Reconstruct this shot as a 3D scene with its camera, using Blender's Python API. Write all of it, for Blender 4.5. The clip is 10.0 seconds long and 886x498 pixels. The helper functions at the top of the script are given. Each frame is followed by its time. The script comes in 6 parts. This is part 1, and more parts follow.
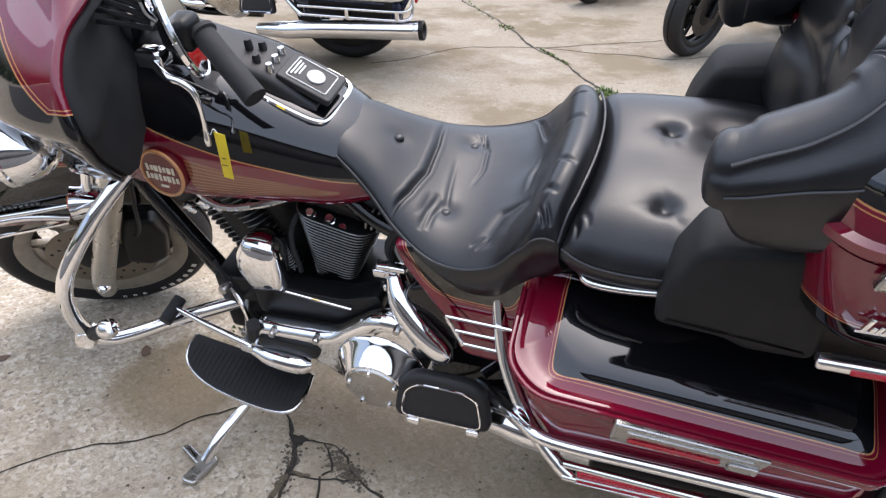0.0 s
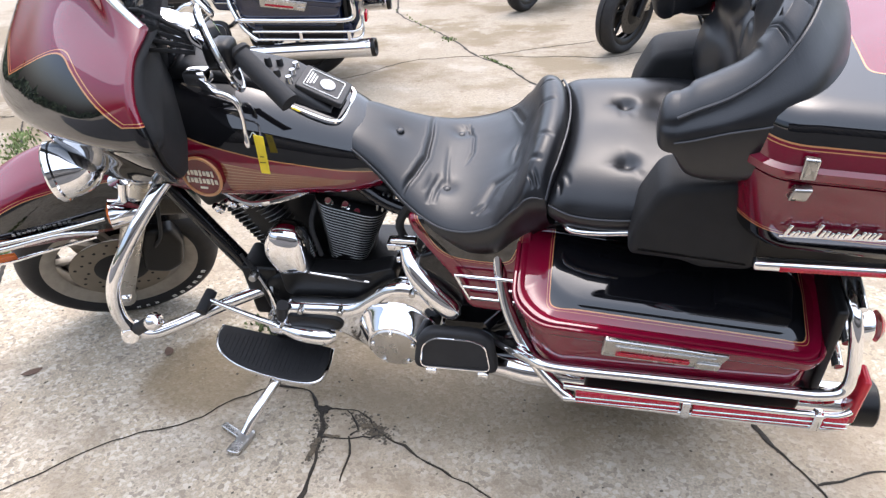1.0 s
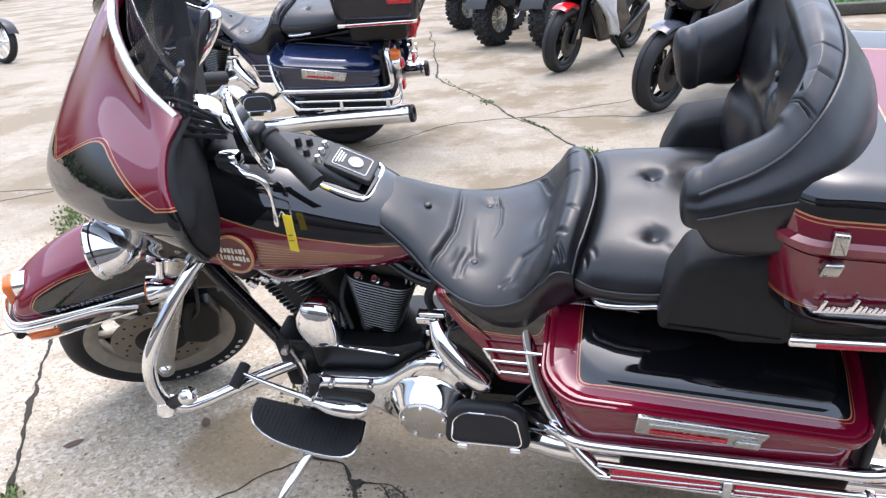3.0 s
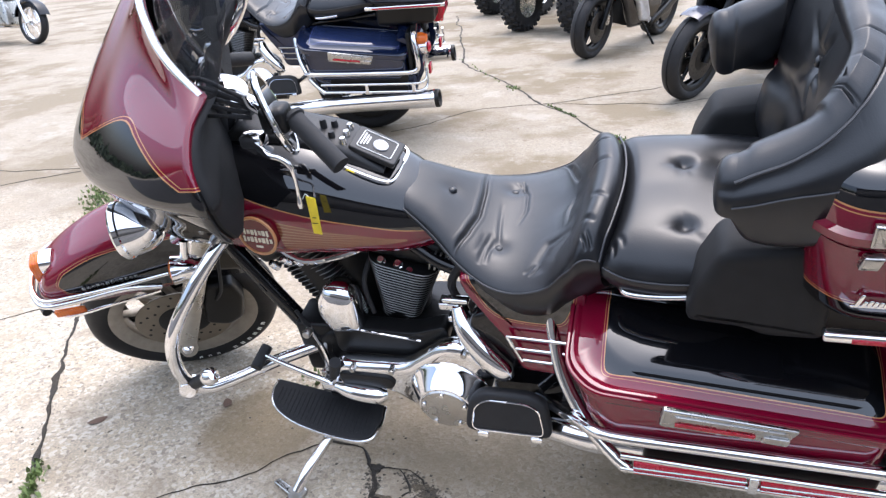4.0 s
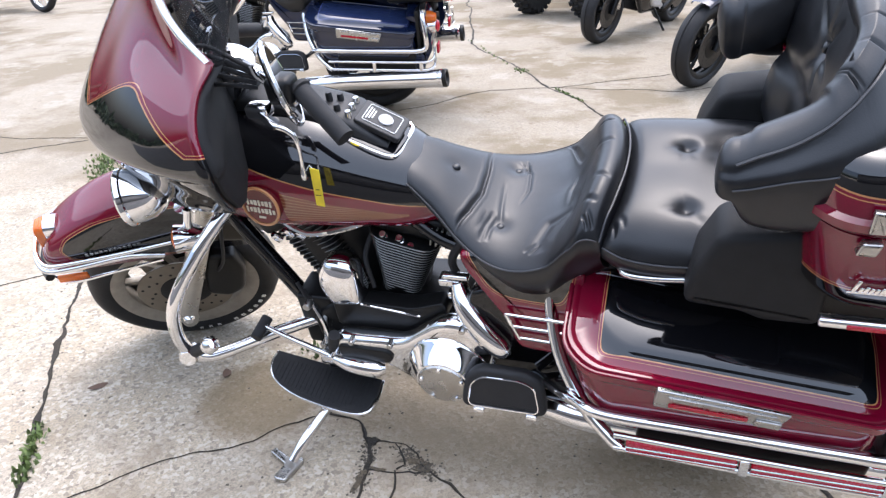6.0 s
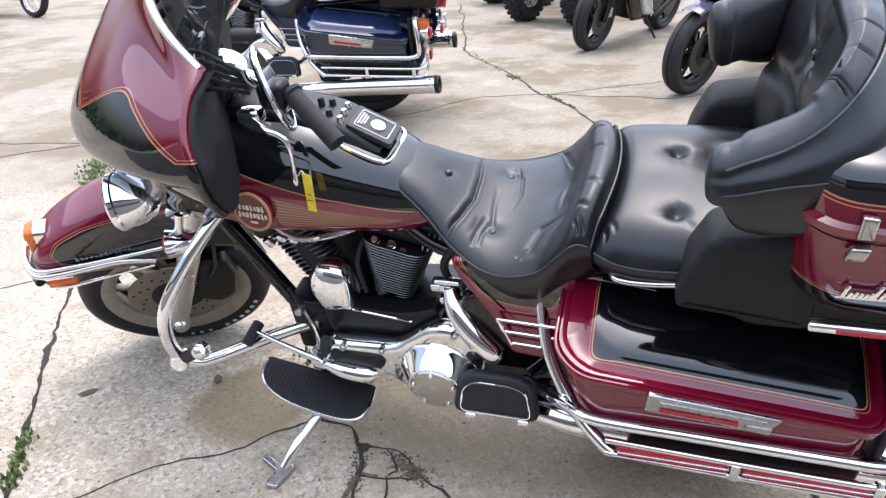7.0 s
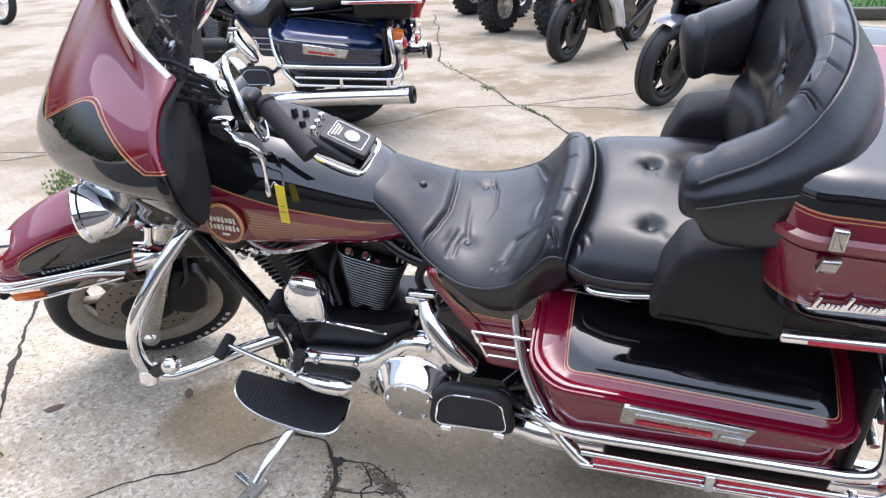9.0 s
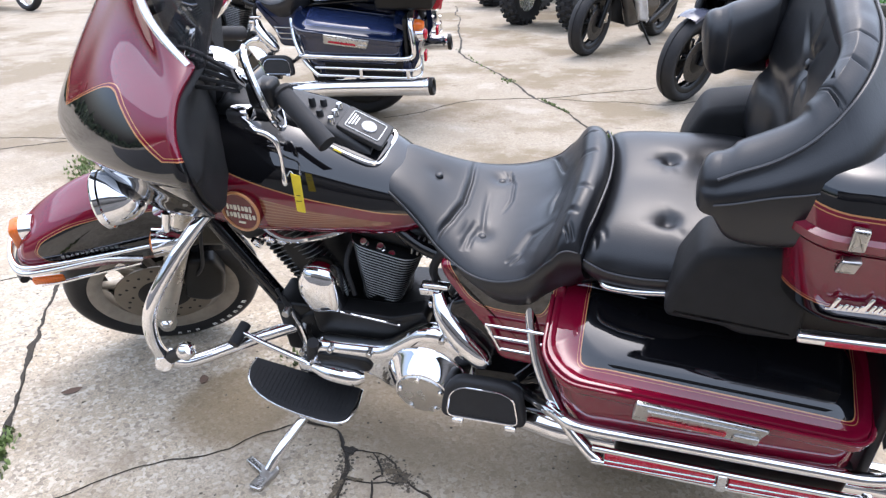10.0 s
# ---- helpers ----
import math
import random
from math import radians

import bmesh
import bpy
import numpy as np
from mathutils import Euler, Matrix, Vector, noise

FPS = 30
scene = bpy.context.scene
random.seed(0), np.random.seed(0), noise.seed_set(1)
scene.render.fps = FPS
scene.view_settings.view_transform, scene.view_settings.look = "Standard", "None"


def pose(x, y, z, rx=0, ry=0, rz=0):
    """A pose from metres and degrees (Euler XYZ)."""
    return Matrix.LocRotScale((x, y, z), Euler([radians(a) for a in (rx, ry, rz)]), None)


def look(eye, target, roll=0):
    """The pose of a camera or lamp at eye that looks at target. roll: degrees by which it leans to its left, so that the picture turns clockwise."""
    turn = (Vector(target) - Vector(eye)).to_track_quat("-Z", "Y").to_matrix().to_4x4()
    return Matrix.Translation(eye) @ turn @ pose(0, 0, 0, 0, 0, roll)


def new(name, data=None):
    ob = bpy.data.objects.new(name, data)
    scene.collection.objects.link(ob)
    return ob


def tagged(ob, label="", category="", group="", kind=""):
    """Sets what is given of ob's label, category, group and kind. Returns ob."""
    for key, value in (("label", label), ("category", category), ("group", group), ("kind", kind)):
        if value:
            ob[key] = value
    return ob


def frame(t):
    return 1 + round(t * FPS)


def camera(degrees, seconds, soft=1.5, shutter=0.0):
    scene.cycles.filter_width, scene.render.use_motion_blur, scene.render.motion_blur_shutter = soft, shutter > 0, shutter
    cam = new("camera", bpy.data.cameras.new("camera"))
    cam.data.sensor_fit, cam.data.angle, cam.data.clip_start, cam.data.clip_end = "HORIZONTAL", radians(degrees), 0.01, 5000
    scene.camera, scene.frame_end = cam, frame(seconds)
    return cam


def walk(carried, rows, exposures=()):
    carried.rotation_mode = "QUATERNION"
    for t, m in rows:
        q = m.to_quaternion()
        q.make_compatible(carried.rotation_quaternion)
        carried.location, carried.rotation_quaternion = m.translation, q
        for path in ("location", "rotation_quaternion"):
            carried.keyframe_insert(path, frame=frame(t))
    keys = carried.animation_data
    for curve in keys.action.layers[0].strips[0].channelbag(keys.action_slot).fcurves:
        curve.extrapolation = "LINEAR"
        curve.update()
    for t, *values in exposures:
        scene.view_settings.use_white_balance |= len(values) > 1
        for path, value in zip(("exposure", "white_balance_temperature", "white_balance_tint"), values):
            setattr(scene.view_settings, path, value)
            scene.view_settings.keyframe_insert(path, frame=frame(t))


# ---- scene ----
cam = camera(63.1, 10.0, 1.35)
PATH = [
    (0, (0.667, -1.477, 1.244), (0.151, 0.188, 0.263), 0.4),
    (0.5, (0.672, -1.617, 1.266), (0.19, 0.088, 0.338), -1.2),
    (1, (0.629, -1.761, 1.287), (0.241, -0.043, 0.34), -2.7),
    (1.5, (0.639, -1.785, 1.302), (0.336, -0.025, 0.403), -3.4),
    (2, (0.66, -1.761, 1.32), (0.217, 0.013, 0.509), -5.0),
    (2.5, (0.667, -1.746, 1.32), (0.173, 0.021, 0.525), -5.2),
    (4, (0.655, -1.718, 1.308), (0.079, 0.008, 0.478), -4.9),
    (4.5, (0.655, -1.72, 1.303), (0.065, -0.006, 0.458), -4.3),
    (5, (0.657, -1.723, 1.299), (0.078, -0.014, 0.437), -3.8),
    (5.5, (0.66, -1.727, 1.299), (0.078, -0.024, 0.426), -3.3),
    (7, (0.663, -1.732, 1.297), (0.101, -0.014, 0.439), -2.9),
    (7.5, (0.669, -1.724, 1.305), (0.139, 0.023, 0.489), -2.5),
    (8, (0.671, -1.721, 1.305), (0.171, 0.039, 0.496), -2.4),
    (8.5, (0.67, -1.72, 1.301), (0.179, 0.036, 0.48), -2.7),
    (9, (0.661, -1.722, 1.297), (0.163, 0.025, 0.461), -2.1),
    (9.5, (0.66, -1.72, 1.295), (0.129, 0.012, 0.445), -1.8),
    (10, (0.665, -1.718, 1.295), (0.123, 0.008, 0.441), -1.6),
]
walk(cam, [(t, look(eye, target, roll)) for t, eye, target, roll in PATH], [(0, .9, 6150, 13), (0.5, 1.2, 6150, 13), (1, 1.24, 6150, 13), (1.5, 1.24, 6150, 13), (2.5, 1.19, 5900, 13), (10, 1.19, 5900, 13)])


# ---------- colours and light ----------
world = bpy.data.worlds.new("sky")
scene.world = world
world.use_nodes = True
wn = world.node_tree
sky = wn.nodes.new("ShaderNodeTexSky")
sky.sky_type, sky.sun_disc = "NISHITA", False
sky.sun_elevation, sky.sun_rotation = radians(75), radians(10)
sky.dust_density, sky.air_density, sky.ozone_density = 6.0, 1.0, 1.0
desat = wn.nodes.new("ShaderNodeHueSaturation")
desat.inputs["Saturation"].default_value = 0.85
wn.links.new(sky.outputs[0], desat.inputs["Color"])
back = wn.nodes["Background"]
wn.links.new(desat.outputs[0], back.inputs[0])
back.inputs[1].default_value = 0.15
sun = new("sun", bpy.data.lights.new("sun", "SUN"))
sun.data.energy, sun.data.angle, sun.data.color = 1.5, radians(150), (0.9, 0.96, 1.0)
sun.matrix_world = look((0.2, 0.4, 5), (0, 0, 0))


# ---------- node helpers ----------
class Nodes:
    """A material with its Principled shader, and short ways to add nodes."""

    def __init__(self, name, rough=0.5, metal=0.0, coat=0.0):
        self.mat = bpy.data.materials.new(name)
        self.mat.use_nodes = True
        self.nt = self.mat.node_tree
        self.bsdf = self.nt.nodes["Principled BSDF"]
        self.bsdf.inputs["Roughness"].default_value = rough
        self.bsdf.inputs["Metallic"].default_value = metal
        self.bsdf.inputs["Coat Weight"].default_value = coat
        self.bsdf.inputs["Coat Roughness"].default_value = 0.03
        if coat > 0.5:
            self.bsdf.inputs["Specular IOR Level"].default_value = 0.0
            self.bsdf.inputs["Coat IOR"].default_value = 1.48

    def node(self, kind, **inputs):
        n = self.nt.nodes.new(kind)
        for k, v in inputs.items():
            self.put(n.inputs[k.replace("_", " ")], v)
        return n

    def put(self, socket, v):
        if isinstance(v, bpy.types.NodeSocket):
            self.nt.links.new(v, socket)
        else:
            socket.default_value = v

    def math(self, op, a, b=0.0, c=None):
        n = self.nt.nodes.new("ShaderNodeMath")
        n.operation = op
        self.put(n.inputs[0], a), self.put(n.inputs[1], b)
        if c is not None:
            self.put(n.inputs[2], c)
        return n.outputs[0]

    def xyz(self):
        tc = self.node("ShaderNodeTexCoord")
        s = self.node("ShaderNodeSeparateXYZ", Vector=tc.outputs["Object"])
        return tc.outputs["Object"], s.outputs[0], s.outputs[1], s.outputs[2]

    def mix(self, f, a, b):
        n = self.nt.nodes.new("ShaderNodeMix")
        n.data_type = "RGBA"
        self.put(n.inputs[0], f)
        for s, v in ((n.inputs[6], a), (n.inputs[7], b)):
            self.put(s, (*v, 1) if isinstance(v, tuple) and len(v) == 3 else v)
        return n.outputs[2]

    def noise(self, scale, detail=4.0, rough=0.55, vector=None, bands=None):
        n = self.node("ShaderNodeTexNoise", Scale=scale, Detail=detail, Roughness=rough)
        if vector is not None:
            self.put(n.inputs["Vector"], vector)
        if bands is None:
            return n.outputs["Fac"]
        return self.ramp(n.outputs["Fac"], *bands)

    def ramp(self, v, lo, hi, a=0.0, b=1.0):
        n = self.node("ShaderNodeMapRange", Value=v, From_Min=lo, From_Max=hi, To_Min=a, To_Max=b)
        return n.outputs[0]

    def bump(self, height, strength=0.3, dist=0.01):
        n = self.node("ShaderNodeBump", Height=height, Strength=strength, Distance=dist)
        self.nt.links.new(n.outputs[0], self.bsdf.inputs["Normal"])
        return n

    def colour(self, c):
        self.put(self.bsdf.inputs["Base Color"], (*c, 1) if isinstance(c, tuple) else c)
        return self.mat

    def poly(self, u, v, pts, sharp=1.0):
        """Signed distance inside a convex outline in the plane of the sockets u, v (points in anticlockwise order)."""
        best = None
        for (x0, y0), (x1, y1) in zip(pts, pts[1:] + pts[:1]):
            dx, dy = x1 - x0, y1 - y0
            l = math.hypot(dx, dy)
            a, b, c = -dy / l, dx / l, (dy * x0 - dx * y0) / l
            d = self.math("ADD", self.math("MULTIPLY_ADD", u, a, c), self.math("MULTIPLY", v, b))
            best = d if best is None else self.math("SMOOTH_MIN", best, d, 0.03 * sharp)
        return best

    def step(self, d, edge=0.0, soft=0.0012):
        return self.ramp(d, edge - soft, edge + soft)

    def band(self, d, mid, half):
        return self.math("LESS_THAN", self.math("ABSOLUTE", self.math("SUBTRACT", d, mid)), half)


def plain(name, c, rough=0.5, metal=0.0, coat=0.0, vary=0.15, scale=30.0, bump=0.0, bscale=200.0):
    m = Nodes(name, rough, metal, coat)
    v = m.xyz()[0]
    n1, n2 = m.noise(scale, vector=v), m.noise(scale / 9, vector=v)
    f = m.ramp(m.math("ADD", n1, n2), 0.7, 1.3)
    m.colour(m.mix(f, tuple(x * (1 - vary) for x in c), tuple(min(1, x * (1 + vary)) for x in c)))
    m.put(m.bsdf.inputs["Roughness"], m.ramp(n2, 0.3, 0.7, max(0.02, rough * 0.8), min(1, rough * 1.2)))
    if bump:
        m.bump(m.noise(bscale, vector=v), bump, 0.004)
    return m.mat


MAROON, BLACK, GOLD = (0.15, 0.0025, 0.017), (0.004, 0.004, 0.005), (0.50, 0.23, 0.09)


def gloss_paint(name):
    m = Nodes(name, 0.38, 0.0, 1.0)
    m.bsdf.inputs["Coat IOR"].default_value = 1.7
    m.put(m.bsdf.inputs["Coat Roughness"], m.ramp(m.noise(14, vector=m.xyz()[0]), 0.3, 0.7, 0.02, 0.06))
    return m


def flake(m, c):
    """A colour with fine metal flakes and faint cloudiness."""
    v = m.xyz()[0]
    f = m.ramp(m.noise(900, 2, vector=v), 0.35, 0.75)
    return m.mix(f, tuple(x * 0.8 for x in c), tuple(x * 1.35 for x in c))


def two_tone(name, u, v, pts, inner=BLACK, outer=MAROON, line=GOLD, gap=0.005, sharp=1.0, width=0.0008, metal=0.0):
    """Glossy paint with a panel of another colour inside an outline and two thin lines along its edge."""
    m = gloss_paint(name)
    ax = m.xyz()
    d = m.poly(ax[u], ax[v], pts, sharp)
    c = m.mix(m.step(d), flake(m, outer), flake(m, inner))
    c = m.mix(m.band(d, 0.0, width), c, line)
    c = m.mix(m.band(d, -gap, width * 0.6), c, tuple(x * 0.8 for x in line))
    m.bsdf.inputs["Metallic"].default_value = metal
    return m.colour(c)


def chrome_material(name="chrome", tint=(0.86, 0.86, 0.87), rough=0.03):
    m = Nodes(name, rough, 1.0)
    v = m.xyz()[0]
    m.put(m.bsdf.inputs["Roughness"], m.ramp(m.noise(25, vector=v), 0.35, 0.75, rough * 0.7, rough * 2.2))
    m.bump(m.noise(9, 2, vector=v), 0.04, 0.01)
    return m.colour(m.mix(m.noise(60, vector=v), tint, tuple(x * 0.9 for x in tint)))


def leather_material():
    m = Nodes("black_leather", 0.32)
    m.bsdf.inputs["Specular IOR Level"].default_value = 0.54
    v = m.xyz()[0]
    vo = m.node("ShaderNodeTexVoronoi", Scale=420.0, Vector=v)
    big = m.noise(16, 3, 0.5, v)
    stretch = m.node("ShaderNodeMapping", Vector=v, Scale=(9.0, 30.0, 14.0))
    folds = m.noise(1.0, 2, 0.4, stretch.outputs[0])
    h = m.math("ADD", m.math("MULTIPLY", vo.outputs["Distance"], 0.05), m.math("ADD", m.math("MULTIPLY", big, 0.22), m.math("MULTIPLY", folds, 0.22)))
    m.bump(h, 0.16, 0.012)
    m.put(m.bsdf.inputs["Roughness"], m.ramp(big, 0.3, 0.7, 0.29, 0.39))
    return m.colour(m.mix(m.ramp(big, 0.35, 0.65), (0.006, 0.0065, 0.008), (0.011, 0.012, 0.0145)))


CHROME = chrome_material()
SATIN = chrome_material("brushed_alloy", (0.6, 0.58, 0.54), 0.3)
WORN = chrome_material("worn_steel", (0.5, 0.49, 0.47), 0.2)
LEATHER = leather_material()
VINYL = plain("black_vinyl", (0.019, 0.019, 0.0195), 0.55, bump=0.15, bscale=500)
VINYL.node_tree.nodes["Principled BSDF"].inputs["Specular IOR Level"].default_value = 0.15
PIPING = plain("seam_piping", (0.035, 0.036, 0.04), 0.4)
BLACKPAINT = plain("black_gloss_paint", BLACK, 0.22, coat=1.0)
SATINBLACK = plain("black_engine_enamel", (0.006, 0.006, 0.0062), 0.36, bump=0.1)
SATINBLACK.node_tree.nodes["Principled BSDF"].inputs["Specular IOR Level"].default_value = 0.3
RUBBER = plain("black_rubber", (0.011, 0.011, 0.012), 0.7, vary=0.3, bump=0.2, bscale=90)
PLASTIC = plain("black_plastic", (0.011, 0.011, 0.012), 0.5, bump=0.15, bscale=700)
ALLOY = plain("cast_wheel_alloy", (0.37, 0.335, 0.285), 0.45, 0.55, vary=0.2)
FINEDGE = plain("polished_fin_edge", (0.36, 0.36, 0.35), 0.35, 1.0)
STEEL = plain("brake_disc_steel", (0.30, 0.26, 0.21), 0.36, 0.9, scale=12)
WHITE = plain("white_lettering", (0.75, 0.75, 0.72), 0.7)
YELLOW = plain("yellow_tag", (0.85, 0.66, 0.02), 0.6)
SOLID_RED = plain("maroon_paint", MAROON, 0.35, 0.12, 1.0, vary=0.1, scale=600)


def lens_material(name, c):
    m = Nodes(name, 0.14, 0.0, 0.25)
    ax = m.xyz()
    ribs = m.math("SINE", m.math("MULTIPLY", ax[1], 900.0))
    m.bump(ribs, 0.25, 0.002)
    m.bsdf.inputs["Transmission Weight"].default_value = 0.25
    m.bsdf.inputs["Subsurface Weight"].default_value = 0.2
    return m.colour(c)


RED_LENS, AMBER = lens_material("red_lens", (0.5, 0.004, 0.022)), lens_material("amber_lens", (0.85, 0.19, 0.02))
CLEAR = lens_material("clear_lens", (0.7, 0.7, 0.7))


def glass_material(name="tinted_glass", c=(0.03, 0.033, 0.036), rough=0.02, alpha=0.45):
    m = Nodes(name, rough)
    m.bsdf.inputs["IOR"].default_value = 1.45
    m.bsdf.inputs["Alpha"].default_value = alpha
    return m.colour(c)


GLASS = glass_material()


def mirror_material():
    m = Nodes("mirror_glass", 0.01, 1.0)
    return m.colour((0.8, 0.8, 0.8))


MIRROR = mirror_material()


# ---------- mesh helpers ----------
def mesh_object(name, verts, faces, material, parent=None, label="", smooth=True, angle=40, local=None, kind=""):
    me = bpy.data.meshes.new(name)
    me.from_pydata([tuple(v) for v in verts], [], faces)
    me.update()
    bm = bmesh.new()
    bm.from_mesh(me)
    bmesh.ops.recalc_face_normals(bm, faces=bm.faces)
    bm.to_mesh(me)
    bm.free()
    me.materials.append(material)
    if smooth:
        me.polygons.foreach_set("use_smooth", [True] * len(me.polygons))
        me.set_sharp_from_angle(angle=radians(angle))
    ob = new(name, me)
    if parent is not None:
        ob.parent = parent
    if local is not None:
        ob.matrix_local = local
    return tagged(ob, label, kind=kind)


def thing(name, m, label, category, group="", kind=""):
    """An Empty that carries the parts of one thing."""
    ob = new(name)
    ob.empty_display_size = 0.1
    ob.matrix_world = m
    return tagged(ob, label, category, group, kind)


class Build:
    """Gathers vertices and faces for one mesh."""

    def __init__(self):
        self.v, self.f = [], []

    def add(self, verts, faces, m=None):
        k = len(self.v)
        self.v += [tuple(m @ Vector(p)) if m is not None else tuple(p) for p in verts]
        self.f += [tuple(i + k for i in f) for f in faces]
        return self

    def skin(self, rings, closed=True, caps=True, loop=False, m=None):
        """Joins rings of equal length."""
        n, k = len(rings[0]), len(rings)
        faces = []
        for i in range(k if loop else k - 1):
            a, b = i * n, ((i + 1) % k) * n
            for j in range(n if closed else n - 1):
                j2 = (j + 1) % n
                faces.append((a + j, a + j2, b + j2, b + j))
        if caps and closed and not loop:
            faces += [tuple(range(n))[::-1], tuple((k - 1) * n + j for j in range(n))]
        return self.add([p for r in rings for p in r], faces, m)

    def tube(self, pts, r, n=12, smooth=6, m=None, caps=True):
        """A round bar through the points; r is one radius or one for each point."""
        rs = r if isinstance(r, (list, tuple)) else [r] * len(pts)
        line = spline([(*p, q) for p, q in zip(pts, rs)], smooth)
        ps = [Vector(p[:3]) for p in line]
        rings, up = [], None
        for i, p in enumerate(ps):
            d = (ps[min(i + 1, len(ps) - 1)] - ps[max(i - 1, 0)]).normalized()
            if up is None:
                up = d.orthogonal().normalized()
            up = (up - d * up.dot(d)).normalized()
            side = d.cross(up)
            rings.append([p + (up * math.cos(a) + side * math.sin(a)) * line[i][3] for a in np.linspace(0, 2 * math.pi, n, endpoint=False)])
        return self.skin(rings, m=m, caps=caps)

    def lathe(self, profile, n=32, m=None, start=0.0, turn=360.0):
        """Turns (radius, height) pairs round the z axis."""
        full = turn >= 360
        angles = np.linspace(radians(start), radians(start + turn), n, endpoint=not full)
        rings = [[(r * math.cos(a), r * math.sin(a), h) for r, h in profile] for a in angles]
        return self.skin(rings, closed=False, caps=False, loop=full, m=m)

    def box(self, size, at=(0, 0, 0), bevel=0.0, m=None, n=3):
        """A box with rounded edges."""
        bm = bmesh.new()
        bmesh.ops.create_cube(bm, size=1.0)
        bmesh.ops.scale(bm, vec=size, verts=bm.verts)
        if bevel:
            bmesh.ops.bevel(bm, geom=list(bm.edges), offset=bevel, segments=n, profile=0.5, affect="EDGES")
        bmesh.ops.translate(bm, vec=at, verts=bm.verts)
        self.add([v.co[:] for v in bm.verts], [tuple(v.index for v in f.verts) for f in bm.faces], m)
        bm.free()
        return self

    def slab(self, outline, depth, bevel=0.004, m=None, n=3):
        """A flat outline (x, y) with thickness along z and rounded rims; centre plane at z = 0."""
        o = [Vector(p) for p in outline]
        k = len(o)
        area = sum(o[i].x * o[(i + 1) % k].y - o[(i + 1) % k].x * o[i].y for i in range(k))
        if area < 0:
            o.reverse()
        norm = []
        for i in range(k):
            d = (o[(i + 1) % k] - o[i - 1]).normalized()
            norm.append(Vector((-d.y, d.x)))
        rings = []
        steps = [(math.sin(t), math.cos(t)) for t in np.linspace(0, math.pi / 2, n + 1)]
        flat = bevel * 1.5
        rings.append([(*(p + q * flat), -depth / 2) for p, q in zip(o, norm)])
        for s, c in steps:
            rings.append([(*(p + q * bevel * (1 - s)), -depth / 2 + bevel * (1 - c)) for p, q in zip(o, norm)])
        for s, c in reversed(steps):
            rings.append([(*(p + q * bevel * (1 - s)), depth / 2 - bevel * (1 - c)) for p, q in zip(o, norm)])
        rings.append([(*(p + q * flat), depth / 2) for p, q in zip(o, norm)])
        return self.skin(rings, m=m)

    def done(self, name, material, parent=None, label="", angle=40, local=None, kind=""):
        return mesh_object(name, self.v, self.f, material, parent, label, True, angle, local, kind)


def spline(pts, steps):
    """A smooth line through the points (Catmull-Rom)."""
    if steps <= 1 or len(pts) < 3:
        return [tuple(p) for p in pts]
    a = np.array(pts, float)
    a = np.vstack([2 * a[0] - a[1], a, 2 * a[-1] - a[-2]])
    out = []
    for i in range(1, len(a) - 2):
        for t in np.linspace(0, 1, steps, endpoint=False):
            out.append(tuple(0.5 * (2 * a[i] + (a[i + 1] - a[i - 1]) * t + (2 * a[i - 1] - 5 * a[i] + 4 * a[i + 1] - a[i + 2]) * t * t + (3 * a[i] - a[i - 1] - 3 * a[i + 1] + a[i + 2]) * t ** 3)))
    out.append(tuple(a[-2]))
    return out


def rounded(pts, r, n=4):
    """An outline with its corners rounded."""
    out, k = [], len(pts)
    for i in range(k):
        p, a, b = Vector(pts[i]), Vector(pts[i - 1]), Vector(pts[(i + 1) % k])
        q = min(r, (a - p).length * 0.45, (b - p).length * 0.45)
        s, e = p + (a - p).normalized() * q, p + (b - p).normalized() * q
        for t in np.linspace(0, 1, n + 1):
            out.append(tuple((1 - t) ** 2 * s + 2 * t * (1 - t) * p + t * t * e))
    return out


def interp(x, xs, ys):
    return float(np.interp(x, xs, ys))


def smooth_rows(rows, steps=6):
    """Rows of numbers, made denser along a smooth line."""
    return spline(rows, steps)


XZ = Matrix(((1, 0, 0, 0), (0, 0, -1, 0), (0, 1, 0, 0), (0, 0, 0, 1)))  # lays an (x, y) outline into the x, z plane, thickness along y


def side(y):
    return Matrix.Translation((0, y, 0)) @ XZ


def along(p, q):
    """Puts the z axis from p towards q."""
    d = (Vector(q) - Vector(p)).normalized()
    return Matrix.Translation(p) @ d.to_track_quat("Z", "Y").to_matrix().to_4x4()


# ---------- touring motorcycle ----------
def ellipse_ring(x, w, top, bot, n=28, p=0.75, wide=0.45):
    """A cross-section across the bike at x: half-width w, from bot to top, widest at the given share of the height."""
    out = []
    mid = bot + (top - bot) * wide
    for a in np.linspace(0, 2 * math.pi, n, endpoint=False):
        c, s = math.cos(a), math.sin(a)
        y = w * math.copysign(abs(c) ** p, c)
        z = mid + (top - mid if s > 0 else mid - bot) * math.copysign(abs(s) ** p, s)
        out.append((x, y, z))
    return out


def fuel_tank(root, paint):
    rows = smooth_rows([(-.46, .05, .90, .77), (-.43, .10, .925, .73), (-.34, .15, .95, .69), (-.2, .172, .955, .672), (-.06, .163, .935, .675),
                        (.05, .138, .885, .676), (.12, .118, .85, .674), (.185, .085, .80, .684)], 5)
    tank = Build().skin([ellipse_ring(*r, n=40, p=.8, wide=.42) for r in rows]).done("fuel_tank", paint, root, "black and maroon tank with gold pinstripes", 60)
    return tank


